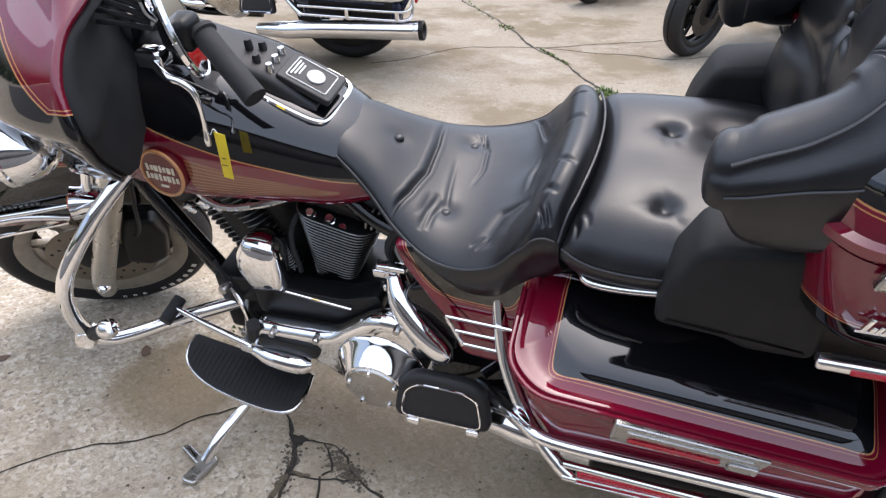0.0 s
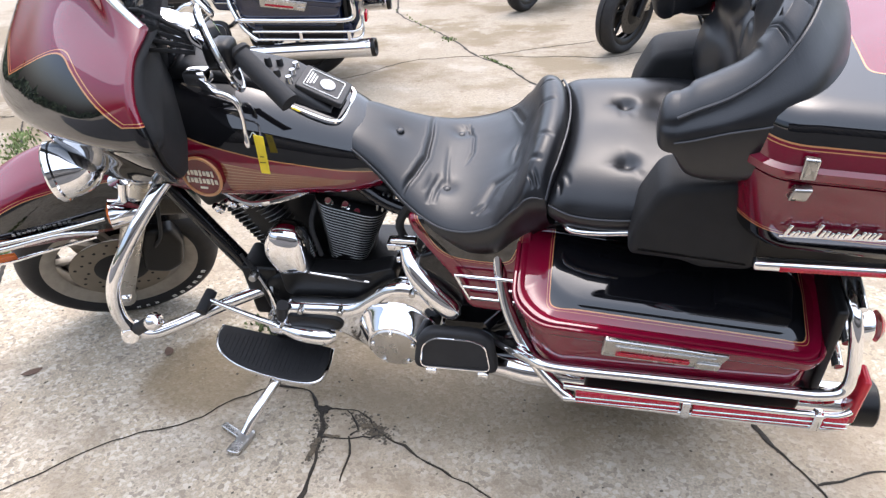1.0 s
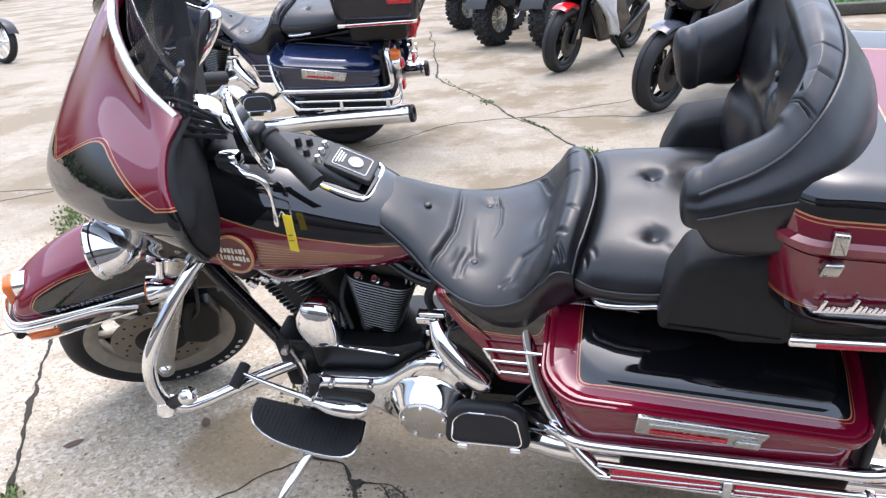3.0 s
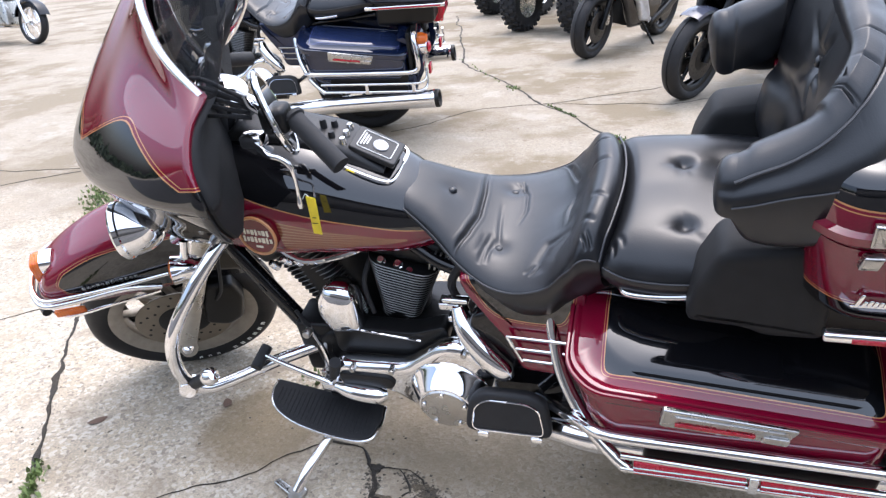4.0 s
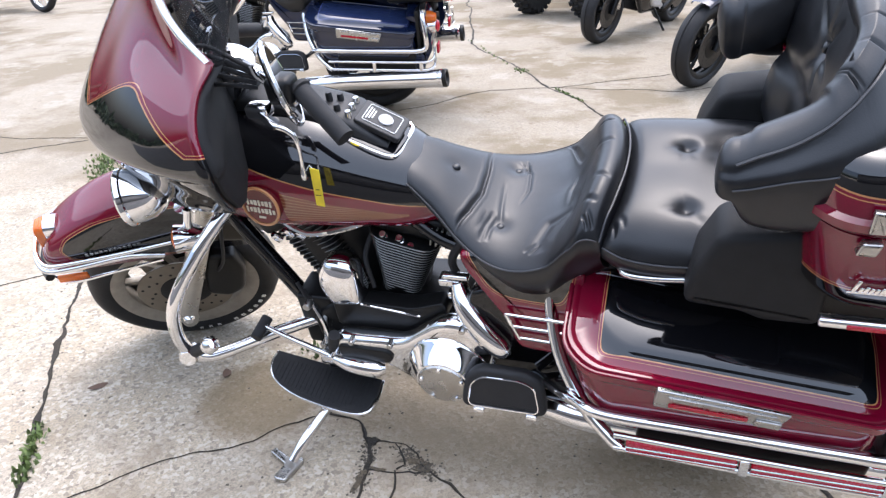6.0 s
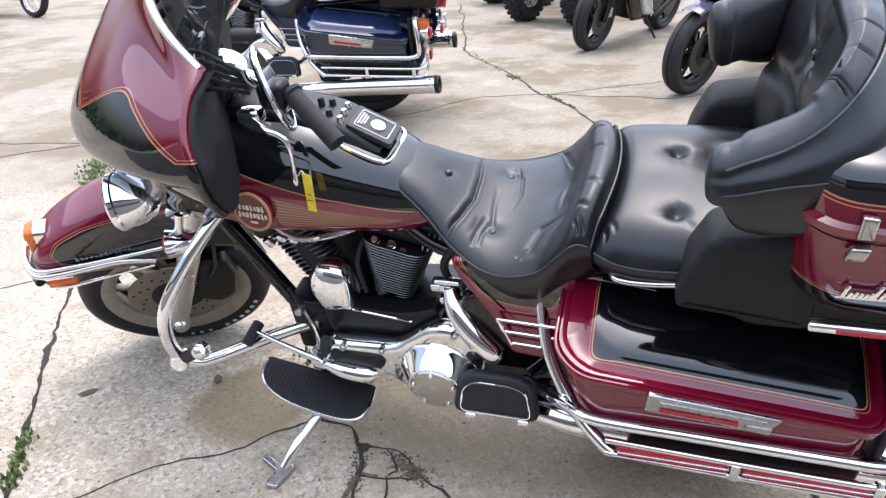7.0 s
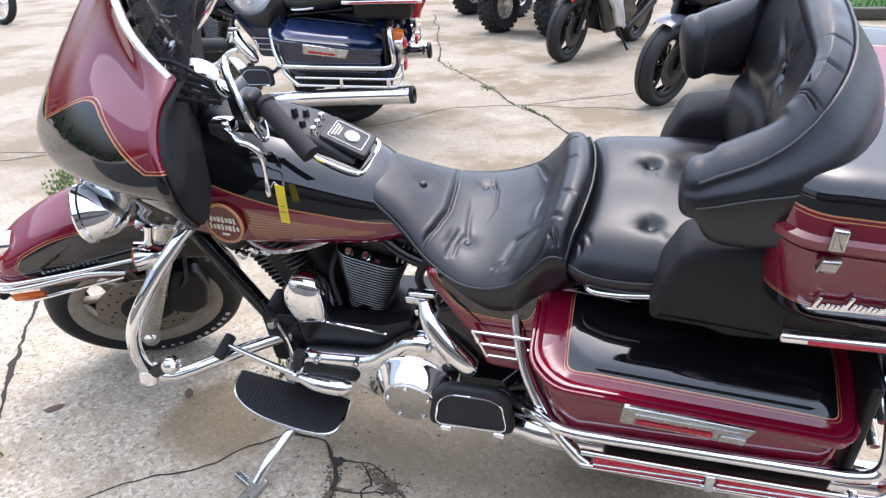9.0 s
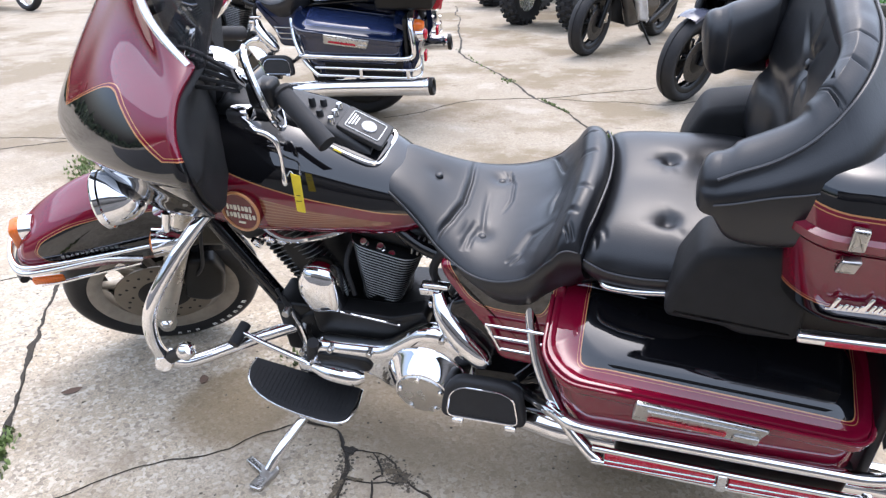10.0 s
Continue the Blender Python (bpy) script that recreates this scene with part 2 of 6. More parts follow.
def console(root):
    """The long centre console on the tank with its switches and the plate behind them."""
    rows = smooth_rows([(-.40, .045, .975, .93), (-.33, .06, .985, .93), (-.2, .062, .98, .93), (-.08, .06, .955, .90), (.0, .058, .935, .87), (.085, .05, .875, .80)], 4)
    body = Build().skin([ellipse_ring(*r, n=24, p=.45, wide=.5) for r in rows]).done("console", PLASTIC, root, "black dash console on the tank", 50)
    tilt = Matrix.Translation((.062, 0, .901)) @ Euler((0, radians(27), 0)).to_matrix().to_4x4() @ Matrix.Scale(.86, 4)
    Build().slab(rounded([(-.062, -.05), (.062, -.05), (.062, .05), (-.062, .05)], .01), .016, .004, tilt).done("badge_plate", PLASTIC, body, "black plate with a pale printed label")
    rim = rounded([(-.045, -.036), (.045, -.036), (.045, .036), (-.045, .036)], .006)
    b = Build()
    b.tube([(x, y, 0) for x, y in rim + rim[:1]], .0013, 6, 1, m=tilt @ Matrix.Translation((0, 0, .009)))
    b.done("label_border", WHITE, body)
    b = Build().lathe([(0, .003), (.019, .003), (.0195, .0)], 24, tilt @ Matrix.Translation((.008, 0, .0085)) @ Matrix.Diagonal((1, 1.1, 1, 1)))
    b.done("label_disc", plain("pale_print", (.45, .45, .46), .4, vary=.4, scale=90), body)
    b = Build()
    for i, w in enumerate((.052, .044, .034)):
        b.box((.0035, w, .001), (-.038 + i * .007, 0, .0092), m=tilt)
    b.done("label_lines", WHITE, body)
    trim = [(-.01, -.072, .905), (.06, -.074, .874), (.095, -.068, .858), (.107, -.045, .852), (.107, .045, .852), (.095, .068, .858), (.06, .074, .874), (-.01, .072, .905)]
    Build().tube(trim, .0055, 8, 5).done("console_trim", CHROME, body, "chrome trim strip")
    Build().slab(rounded([(.088, -.02), (.118, -.02), (.118, .02), (.088, .02)], .004), .012, .003, Matrix.Translation((0, 0, .845)) @ Euler((0, radians(8), 0)).to_matrix().to_4x4()).done("hinge", CHROME, body)
    for x, y in ((-.022, -.028), (-.030, .012), (.004, -.034), (.002, -.006), (.0, .022), (-.05, .0)):
        z = .985 - (x + .105) * .45
        top = CHROME if x > -.01 else PLASTIC
        Build().lathe([(.0, .016), (.006, .016), (.0075, .010), (.0075, -.02)], 12, Matrix.Translation((x, y, z - .008))).done("switch_knob", top, body)
    Build().lathe([(0, .03), (.025, .03), (.036, .022), (.038, 0), (.038, -.02)], 28, Matrix.Translation((-.25, -.0, .985))).done("gauge_bezel", PLASTIC, body)
    return body


def groove_depth(x, y, lines):
    """How deep seams and creases press the cover at a point."""
    total = 0.0
    for pts, depth, wide in lines:
        best, where = 9.0, 0.0
        for i, ((x0, y0), (x1, y1)) in enumerate(zip(pts, pts[1:])):
            if min(x0, x1) - .03 > x or max(x0, x1) + .03 < x:
                continue
            l2 = (x1 - x0) ** 2 + (y1 - y0) ** 2
            t = min(1.0, max(0.0, ((x - x0) * (x1 - x0) + (y - y0) * (y1 - y0)) / l2))
            d = math.hypot(x - x0 - t * (x1 - x0), y - y0 - t * (y1 - y0))
            if d < best:
                best, where = d, (i + t) / (len(pts) - 1)
        if best < wide * 3:
            total += depth * max(0.0, math.sin(math.pi * where)) ** .7 * (math.exp(-(best / wide) ** 2) - .1 * math.exp(-((best - wide * 1.9) / wide) ** 2))
    return total


def seat_mesh(shape, x0, x1, dimples, nx, ny, round_off, lines=(), soft=.018, bow=(0, 1)):
    """A padded seat: rows of x, half-width, middle, seam and skirt heights; buttons and creases press the cover down, and a side panel hangs below the seam."""
    dense = spline(shape, 12)
    cols = list(zip(*dense))
    rings, seam = [], []
    for x in np.linspace(x0, x1, nx):
        w, mid, edge, low = (interp(x, cols[0], cols[i]) for i in range(1, 5))
        end = min(1.0, (x - x0) / soft, (x1 - x) / .02)
        end = math.sqrt(max(0.0, 1 - (1 - end) ** 2))
        ring = []
        for q in np.linspace(-1, 1, ny):
            q = math.sin(q * math.pi / 2)
            y = w * q
            z = edge + (mid - edge) * (1 - abs(q) ** round_off) ** .75
            z = edge - .03 + (z - edge + .03) * (.55 + .45 * end)
            for bx, by, depth, r in dimples:
                z -= depth * math.exp(-((x - bx) ** 2 + (y - by) ** 2) / (2 * r * r))
            if abs(q) < .985:
                z -= groove_depth(x, y, lines)
            ring.append((x, y, z))
        h = ring[0][2]
        seam.append((x, w, h))
        under = [(w + .004, h - .008), (w + .002, h - (h - low) * .35), (w - .012, h - (h - low) * .7), (w - .04, low)]
        ring = [(x, -a, b) for a, b in under[::-1]] + ring + [(x, a, b) for a, b in under]
        k = min(1.0, max(0.0, (x - bow[0]) / (bow[1] - bow[0])))
        k *= k * (3 - 2 * k)
        ring = [(px - k * (.010 + .034 * min(1.0, (py / .2) ** 2)), py, pz) for px, py, pz in ring]
        seam[-1] = (x - k * (.010 + .034 * min(1.0, (w / .2) ** 2)), w, h)
        rings.append(ring)
    b = Build().skin(rings, closed=False)
    for ring in (rings[0], rings[-1]):
        k = len(b.v)
        b.v += ring
        b.f.append(tuple(range(k, k + len(ring))))
    return b, seam


def leaned(degrees, shift):
    """A small extra lean of the upholstery about the bike's length, at seat height."""
    return Matrix.Translation((0, shift, .84)) @ Matrix.Rotation(radians(degrees), 4, "X") @ Matrix.Translation((0, 0, -.84))


def buttons(seat, spots):
    for x, y, z in spots:
        Build().lathe([(0, .006), (.006, .0055), (.0095, .003), (.011, -.002), (.011, -.012)], 14, Matrix.Translation((x, y, z))).done("button", LEATHER, seat)


def rider_seat(root):
    shape = [(.085, .060, .838, .812, .785), (.13, .085, .838, .812, .775), (.195, .115, .805, .768, .745), (.255, .155, .765, .726, .70), (.32, .190, .735, .702, .645), (.38, .207, .730, .702, .605),
             (.44, .212, .747, .723, .603), (.487, .210, .788, .760, .635), (.515, .208, .832, .775, .65), (.535, .206, .858, .790, .66), (.555, .203, .868, .797, .67), (.575, .201, .862, .797, .68), (.594, .198, .842, .792, .69)]
    spots = [(.212, .012, .005, .014), (.331, -.098, .008, .014), (.331, .098, .008, .014), (.485, .02, .010, .028), (.492, -.09, .008, .022)]
    # the pinched cross seam, the folds between the buttons, the edge of the bolster and its short tucks
    creases = [([(.262, .15), (.267, .10), (.273, .05), (.276, -.03), (.264, -.093), (.252, -.125), (.245, -.15)], .0085, .0048),
               ([(.316, .035), (.324, -.04), (.329, -.075), (.331, -.09)], .0024, .0045), ([(.327, .13), (.352, .105), (.365, .08), (.371, .02), (.360, -.03)], .0036, .0035),
               ([(.300, -.155), (.304, -.11), (.313, -.067)], .0046, .0055), ([(.313, -.152), (.315, -.116), (.321, -.08)], .0040, .005), ([(.290, -.13), (.296, -.10), (.300, -.07)], .002, .005),
               ([(.345, .135), (.352, .11), (.349, .085)], .004, .003), ([(.355, .12), (.357, .10), (.352, .08)], .0035, .003),
               ([(.432, .20), (.452, .165), (.476, .09), (.487, .062)], .0095, .0042), ([(.484, .03), (.474, -.014), (.475, -.066)], .006, .005),
               ([(.431, -.18), (.425, -.145), (.440, -.105), (.480, -.095), (.503, -.108)], .0045, .010), ([(.396, -.172), (.408, -.163), (.418, -.152)], .003, .004),
               ([(.408, -.180), (.420, -.168), (.428, -.158)], .003, .003), ([(.520, .045), (.54, .035), (.562, .03)], .0042, .0045), ([(.530, -.076), (.548, -.083), (.572, -.09)], .0042, .0045),
               ([(.522, -.133), (.54, -.14), (.565, -.15)], .004, .0045), ([(.52, .12), (.54, .115), (.562, .11)], .005, .003),
               ([(.535, -.172), (.55, -.182), (.562, -.195)], .006, .003), ([(.548, -.165), (.562, -.178), (.574, -.192)], .006, .003), ([(.503, .15), (.51, .09), (.512, .02), (.505, -.05), (.485, -.115), (.455, -.16)], .004, .010)]
    b, seam = seat_mesh(shape, .085, .594, spots, 300, 170, 3.6, creases, bow=(.44, .594))
    seat = b.done("rider_seat", LEATHER, root, "black leather rider seat with tufted buttons", 60, leaned(2.2, -.006))
    buttons(seat, [(.212, .012, .7885), (.331, -.098, .7195), (.331, .098, .7195)])
    for k in (1, -1):
        Build().tube([(x, (y + .002) * k, z) for x, y, z in seam[4:-2:10]], .0021, 6, 3).done("piping", PIPING, seat)
    rim = [(.582 - .034 * (y / .2) ** 2, y, interp(abs(y), [0, .1, .17, .2], [.850, .846, .826, .79])) for y in np.linspace(-.2, .2, 15)]
    Build().tube(rim, .0024, 6, 3).done("piping", PIPING, seat)
    return seat


def passenger_seat(root):
    shape = [(.586, .180, .832, .795, .72), (.61, .198, .842, .790, .72), (.63, .208, .846, .785, .72), (.66, .214, .847, .783, .717), (.70, .216, .846, .785, .72), (.78, .212, .846, .792, .725), (.86, .195, .845, .795, .74), (.91, .18, .835, .79, .75)]
    spots = [(.699, -.118, .014, .011), (.694, .062, .014, .011), (.687, -.112, .003, .018), (.682, .068, .004, .018), (.655, 0, .003, .03), (.775, .06, .012, .03)]
    rnd = random.Random(6)
    creases = []
    for bx, by in ((.701, -.120), (.696, .060)):
        for k in range(4):
            a = rnd.uniform(0, 6.28)
            creases.append(([(bx + .016 * math.cos(a), by + .016 * math.sin(a)), (bx + .045 * math.cos(a + .3), by + .045 * math.sin(a + .3))], .001, .006))
    creases += [([(.598, -.15), (.606, -.165), (.612, -.185)], .005, .003), ([(.604, -.14), (.616, -.155), (.622, -.172)], .004, .003)]
    b, seam = seat_mesh(shape, .589, .91, spots, 150, 110, 4.8, creases, .032, (.72, .592))
    seat = b.done("passenger_seat", LEATHER, root, "black leather passenger seat with tufted buttons", 60, leaned(5.2, -.022))
    buttons(seat, [(.703, -.118, .8155), (.697, .062, .8155)])
    for k in (1, -1):
        Build().tube([(x, (y + .002) * k, z) for x, y, z in seam[2:-2:8]], .0021, 6, 3).done("piping", PIPING, seat)
    return seat


def wrap_backrest(root):
    """The wrap-round backrest: a deep padded rim that rises from both arm pads to the top of the back, round an inner cushion."""
    half = [(0, 1.008, 0, 1.186, 1.045, .93, .082), (.2, 1.005, .092, 1.182, 1.046, .93, .080), (.4, .984, .180, 1.170, 1.050, .935, .066), (.55, .940, .260, 1.146, 1.052, .935, .068), (.68, .886, .294, 1.114, 1.048, .932, .088),
            (.80, .826, .300, 1.076, 1.036, .930, .100), (.90, .778, .302, 1.056, 1.021, .942, .100), (1, .752, .300, 1.043, 1.012, .978, .094)]
    cols = list(zip(*spline(half, 10)))
    tucks = ((.31, .5), (.45, .6), (.585, .7), (.605, .6))
    rings, piping, seam = [], [], []
    for s in np.linspace(-1, 1, 481):
        a = abs(s)
        x, y, zp, zs, zb, th = (interp(a, cols[0], cols[i]) for i in range(1, 7))
        x2, y2 = interp(min(1, a + .02), cols[0], cols[1]), interp(min(1, a + .02), cols[0], cols[2])
        x1, y1 = interp(max(0, a - .02), cols[0], cols[1]), interp(max(0, a - .02), cols[0], cols[2])
        out = Vector((y2 - y1, x1 - x2)).normalized() if a > .01 else Vector((1, 0))
        sign = -1 if s < 0 else 1
        pinch = sum(k * .0075 * math.exp(-((a - p) / .0055) ** 2) for p, k in tucks) + .0012 * math.sin(s * 37 + 1) * (1 - a)
        sag = .02 * (1 - a)
        inset = interp(a, [0, .2, .4, .6, .8, 1], [.048, .048, .044, .036, .016, .008])
        flare = .026 - .020 * a
        prof = [(-.02, zb - .004), (.002, zb + .012), (flare, zb + (zs - zb) * .5), (flare, zs), (flare - inset * .25, zs + (zp - zs) * .45), (-inset * .55, zs + (zp - zs) * .8), (-inset, zp + .004), (-inset - .010 - pinch * .3, zp + .015 - pinch * .8), (-inset - .028, zp + .024 - pinch),
                (-inset - th * .5, zp + .024 - pinch * .35), (-inset - th * .74, zp + .010), (-inset * .6 - th * .92, zp - .014 - sag), (-inset * .5 - th, zp - .05 - sag), (-inset * .4 - th * .96, zp - .09 - sag), (-th * .86, zb + .065), (-th * .6, zb + .018)]
        prof = spline(prof + prof[:1], 3)[:-1]
        ring = [(x + out.x * d, sign * (y + out.y * d), z) for d, z in prof]
        rings.append(ring)
        piping.append((x - out.x * (inset - .002), sign * (y - out.y * (inset - .002)), zp + .006))
        seam.append((x + out.x * (flare + .001), sign * (y + out.y * (flare + .001)), zs))
    for k in (0, -1):
        mid = sum((Vector(p) for p in rings[k]), Vector()) / len(rings[k])
        caps = []
        for f, fwd in ((.985, .006), (.95, .012), (.88, .018), (.76, .023), (.58, .026), (.34, .028), (.1, .029)):
            caps.append([tuple(mid + (Vector(p) - mid) * f - Vector((fwd, 0, 0))) for p in rings[k]])
        rings = caps[::-1] + rings if k == 0 else rings + caps
    pad = Build().skin(rings).done("backrest", LEATHER, root, "black leather wrap-round backrest with arm pads", 60, leaned(2.2, -.012))
    Build().tube(piping[::8], .0028, 7, 3).done("piping", PIPING, pad)
    for part_line in (seam[:150:8], seam[-150::8]):
        Build().tube(part_line, .0018, 6, 3).done("piping", PIPING, pad)
    inner = []
    folds = [(a, .0075) for a in (.5, 1.5, 2.3, 3.3, 4.2, 5.4)]
    for h in np.linspace(0, 1, 60):
        z = .78 + .395 * h
        row = []
        for u in np.linspace(-1, 1, 60):
            y = .205 * u
            x = interp(h, [0, .2, .45, .7, 1], [.872, .862, .868, .880, .905]) - .022 * abs(u) ** 3 + .012 * math.exp(-((h - .50) / .05) ** 2) * (.4 + .6 * abs(u)) - .026 * math.exp(-((abs(u) - .75) / .30) ** 2 - ((h - .28) / .22) ** 2)
            r, ang = math.hypot(y - .02, z - 1.075), math.atan2(z - 1.075, y - .02) % (2 * math.pi)
            x += .020 * math.exp(-(r / .022) ** 2)
            for fa, depth in folds:
                da = (ang - fa + math.pi) % (2 * math.pi) - math.pi
                x += depth * math.exp(-(da * max(r, .01) / .007) ** 2) * math.exp(-((r - .045) / .035) ** 2)
            row.append((x, y, z))
        inner.append(row)
    cushion = Build().skin(inner, closed=False, caps=False)
    cushion.skin([[(x + .012, y * .95, z) for x, y, z in r] for r in inner], closed=False, caps=False)
    cushion = cushion.done("back_cushion", LEATHER, pad, "tufted inner back cushion", 70)
    Build().lathe([(0, .006), (.006, .0055), (.0095, .003), (.011, -.004)], 14, along((.892, .02, 1.075), (.80, .02, 1.10))).done("button", LEATHER, cushion)
    return pad


def speaker_pod(root, s):
    out = rounded([(.70, .73), (.715, .81), (.75, .885), (.90, .905), (.925, .88), (.925, .705), (.83, .705), (.80, .72)], .02)
    pod = Build().slab(out, .11, .015, side(.235 * s)).done("speaker_pod", VINYL, root, "black vinyl covered speaker pod", 35)
    return pod


def tour_pack(root, paint, lidpaint, antenna=False):
    def ring(z, grow):
        x0, x1, y = .862 - grow, 1.30 + grow, .295 + grow
        o = rounded([(x0 + .05, -y), (x1 - .03, -y), (x1, -y + .05), (x1, y - .05), (x1 - .03, y), (x0 + .05, y), (x0, y - .06), (x0 + .05, y - .13), (x0 + .05, -y + .13), (x0, -y + .06)], .05, 5)
        return [(px, py - .045, z - .085 * (px - .88)) for px, py in o]
    base = Build().skin([ring(.805, -.03), ring(.81, -.01), ring(.83, .0), ring(.95, .012), ring(.958, .012)]).done("luggage_base", paint, root, "glossy trunk body with pinstripes", 35)
    lid = Build().skin([ring(.962, .014), ring(.972, .022), ring(.985, .022), ring(.99, .014), ring(1.035, .010), ring(1.052, .006), ring(1.064, -.003), ring(1.071, -.016), ring(1.075, -.030), ring(1.077, -.045)]).done("luggage_lid", lidpaint, root, "glossy trunk lid", 35)
    for s in (-1, 1):
        b = Build().slab(rounded([(-.011, -.014), (.011, -.014), (.012, .022), (-.010, .024)], .003), .012, .003, Matrix.Translation((.94, .318 * s - .045, .985)) @ XZ)
        b.slab(rounded([(-.02, -.03), (.006, -.03), (.012, -.008), (-.014, -.008)], .003), .016, .003, Matrix.Translation((.94, .320 * s - .045, .965)) @ XZ)
        b.done("latch", WORN, lid, "worn chrome latch")
        r = Build().box((.40, .022, .018), (1.10, .31 * s - .045, .79), .006).done("side_rail", CHROME, base, "chrome rail with a maroon insert")
        Build().box((.34, .004, .007), (1.11, .3225 * s - .045, .79), .001).done("rail_insert", RED_LENS, r)
    if antenna:
        Build().lathe([(0, .004), (.022, .0038), (.034, .0025), (.036, .0), (.036, -.006)], 28, pose(1.185, -.105, 1.051, 0, 5)).done("antenna_base", WHITE, lid, "white disc on the lid")
        Build().tube([(1.205, -.19, 1.056), (1.17, -.215, 1.062), (1.148, -.222, 1.064)], [.002, .002, .004], 7, 3).done("antenna", RUBBER, lid, "thin black aerial")
    return base, lid


def script_bars(root, x0, x1, y, z, h):
    """Unreadable raised chrome script: uneven bars on a thin underline."""
    rnd = random.Random(4)
    b = Build().box((x1 - x0, .004, h * .14), ((x0 + x1) / 2, y, z - h * .42), .001)
    n = 19
    for i in range(n):
        hh = h * (rnd.uniform(.8, 1.0) if i in (0, 6, 13) else rnd.uniform(.35, .6))
        x = x0 + .012 + (x1 - x0 - .02) * i / n
        m = Matrix.Translation((x, y, z - h * .4 + hh / 2)) @ Euler((0, radians(18), 0)).to_matrix().to_4x4()
        b.box((.0055, .006, hh), bevel=.001, m=m)
    return b.done("chrome_script", CHROME, root, "raised chrome script")


def saddlebag(root, s, paint, lidpaint, latch=True):
    def ring(z, x0, x1, yi, yo, r=.04):
        o = rounded([(x0, yi), (x1 - .02, yi), (x1, yi + (yo - yi) * .3), (x1 - .015, yo * .965), (x0 + .05, yo), (x0, yo * .88)], r, 5)
        return [(px, py * s, z - (px - .55) * .11) for px, py in o]
    tub = Build().skin([ring(.40, .56, 1.04, .15, .30), ring(.415, .54, 1.06, .145, .325), ring(.47, .525, 1.075, .14, .345), ring(.55, .51, 1.075, .14, .352), ring(.585, .505, 1.075, .14, .352)]).done("saddlebag", paint, root, "glossy hard saddlebag", 35)

    def slope(rg, k=.24):
        return [(x, y, z - (abs(y) - .2) * k - (x - .55) * .02) for x, y, z in rg]
    lid = Build().skin([slope(ring(.612, .5, 1.082, .138, .358)), slope(ring(.622, .497, 1.085, .136, .364)), slope(ring(.640, .497, 1.085, .136, .364)), slope(ring(.650, .501, 1.082, .140, .359)), slope(ring(.650, .507, 1.077, .145, .352)), slope(ring(.645, .514, 1.069, .150, .344)), slope(ring(.649, .54, 1.055, .158, .327)),
                        slope(ring(.657, .552, 1.046, .163, .319)), slope(ring(.661, .556, 1.042, .166, .315)), slope(ring(.664, .565, 1.034, .172, .308)), slope(ring(.667, .60, 1.0, .19, .28))]).done("saddlebag_lid", lidpaint, tub, "black and maroon lid with a gold pinstripe", 35)
    rim = slope(ring(.646, .495, 1.087, .134, .366))
    Build().tube(rim + rim[:1], .0045, 8, 1).done("lid_bead", tub.data.materials[0], lid)
    if latch:
        m = Matrix.Translation((.785, .360 * s, .545)) @ Euler((radians(-6 * s), radians(9), radians(-4 * s))).to_matrix().to_4x4()
        plate = Build().slab(rounded([(-.115, -.022), (.105, -.022), (.118, .026), (-.118, .03)], .006), .014, .004, m @ XZ).done("latch_cover", WORN, tub, "worn chrome latch cover with a red strip")
        Build().box((.14, .004, .010), (-.02, -.009 * -s, -.006), .0015, m).done("reflector", RED_LENS, plate)
        b = Build().box((.045, .006, .018), (.085, .009 * s, -.008), .002, m)
        b.box((.19, .004, .004), (-.0, .008 * s, .017), .001, m)
        b.done("latch_lever", WORN, plate)
    return tub


def bag_guard(root, s, lit=True):
    y = -.352 * -s
    g = thing_part("bag_guard", root)
    up = [(.438, .156 * s, .715), (.44, .157 * s, .70), (.445, .165 * s, .655), (.452, .195 * s, .585), (.475, .24 * s, .50), (.53, .295 * s, .42), (.59, .335 * s, .375), (.615, .345 * s, .362)]
    Build().tube(up, .0145, 14, 6).done("hoop", CHROME, g, "chrome guard tube")
    top = [(.41, .20 * s, .38), (.45, .24 * s, .40), (.52, .32 * s, .455), (.58, y, .468), (.75, y, .462), (1.0, y, .455), (1.09, y, .456), (1.128, y * .98, .475), (1.125, y * .94, .55), (1.11, y * .85, .63), (1.10, y * .6, .66)]
    Build().tube(top, .0125, 14, 6).done("upper_rail", CHROME, g, "chrome guard tube")
    low = [(.60, y, .385), (.85, y * 1.01, .378), (1.08, y * 1.01, .372), (1.14, y, .376), (1.165, y * .95, .395), (1.165, y * .9, .44)]
    Build().tube([(x, yy, z - .018) for x, yy, z in low], .007, 10, 6).done("lower_strip", CHROME, g)
    Build().tube([(x, yy, z + .024) for x, yy, z in low], .007, 10, 6).done("upper_strip", CHROME, g)
    for x0, x1, z in ((.625, .835, .382), (.86, 1.085, .376), (1.105, 1.15, .377)) if lit else ():
        body = Build().box((x1 - x0, .018, .038), ((x0 + x1) / 2, y * 1.005, z + .003), .004).done("light_lens", RED_LENS, g, "long red marker lens")
        b = Build()
        for dz in (-.006, .008):
            b.box((x1 - x0, .004, .003), ((x0 + x1) / 2, y * 1.005 + .011 * s, z + dz + .002), .001)
        b.done("lens_strip", CHROME, body)
    if lit:
        Build().box((.016, .05, .13), (1.158, y * .93, .435), .006).done("light_lens", RED_LENS, g, "red corner marker lens")
    for x in (.847, 1.095):
        Build().box((.018, .022, .05), (x, y * 1.008, .379), .004).done("bracket", CHROME, g)
    return g


def thing_part(name, root, label=""):
    """A part that only carries sub-parts."""
    ob = new(name)
    ob.parent = root
    return tagged(ob, label)


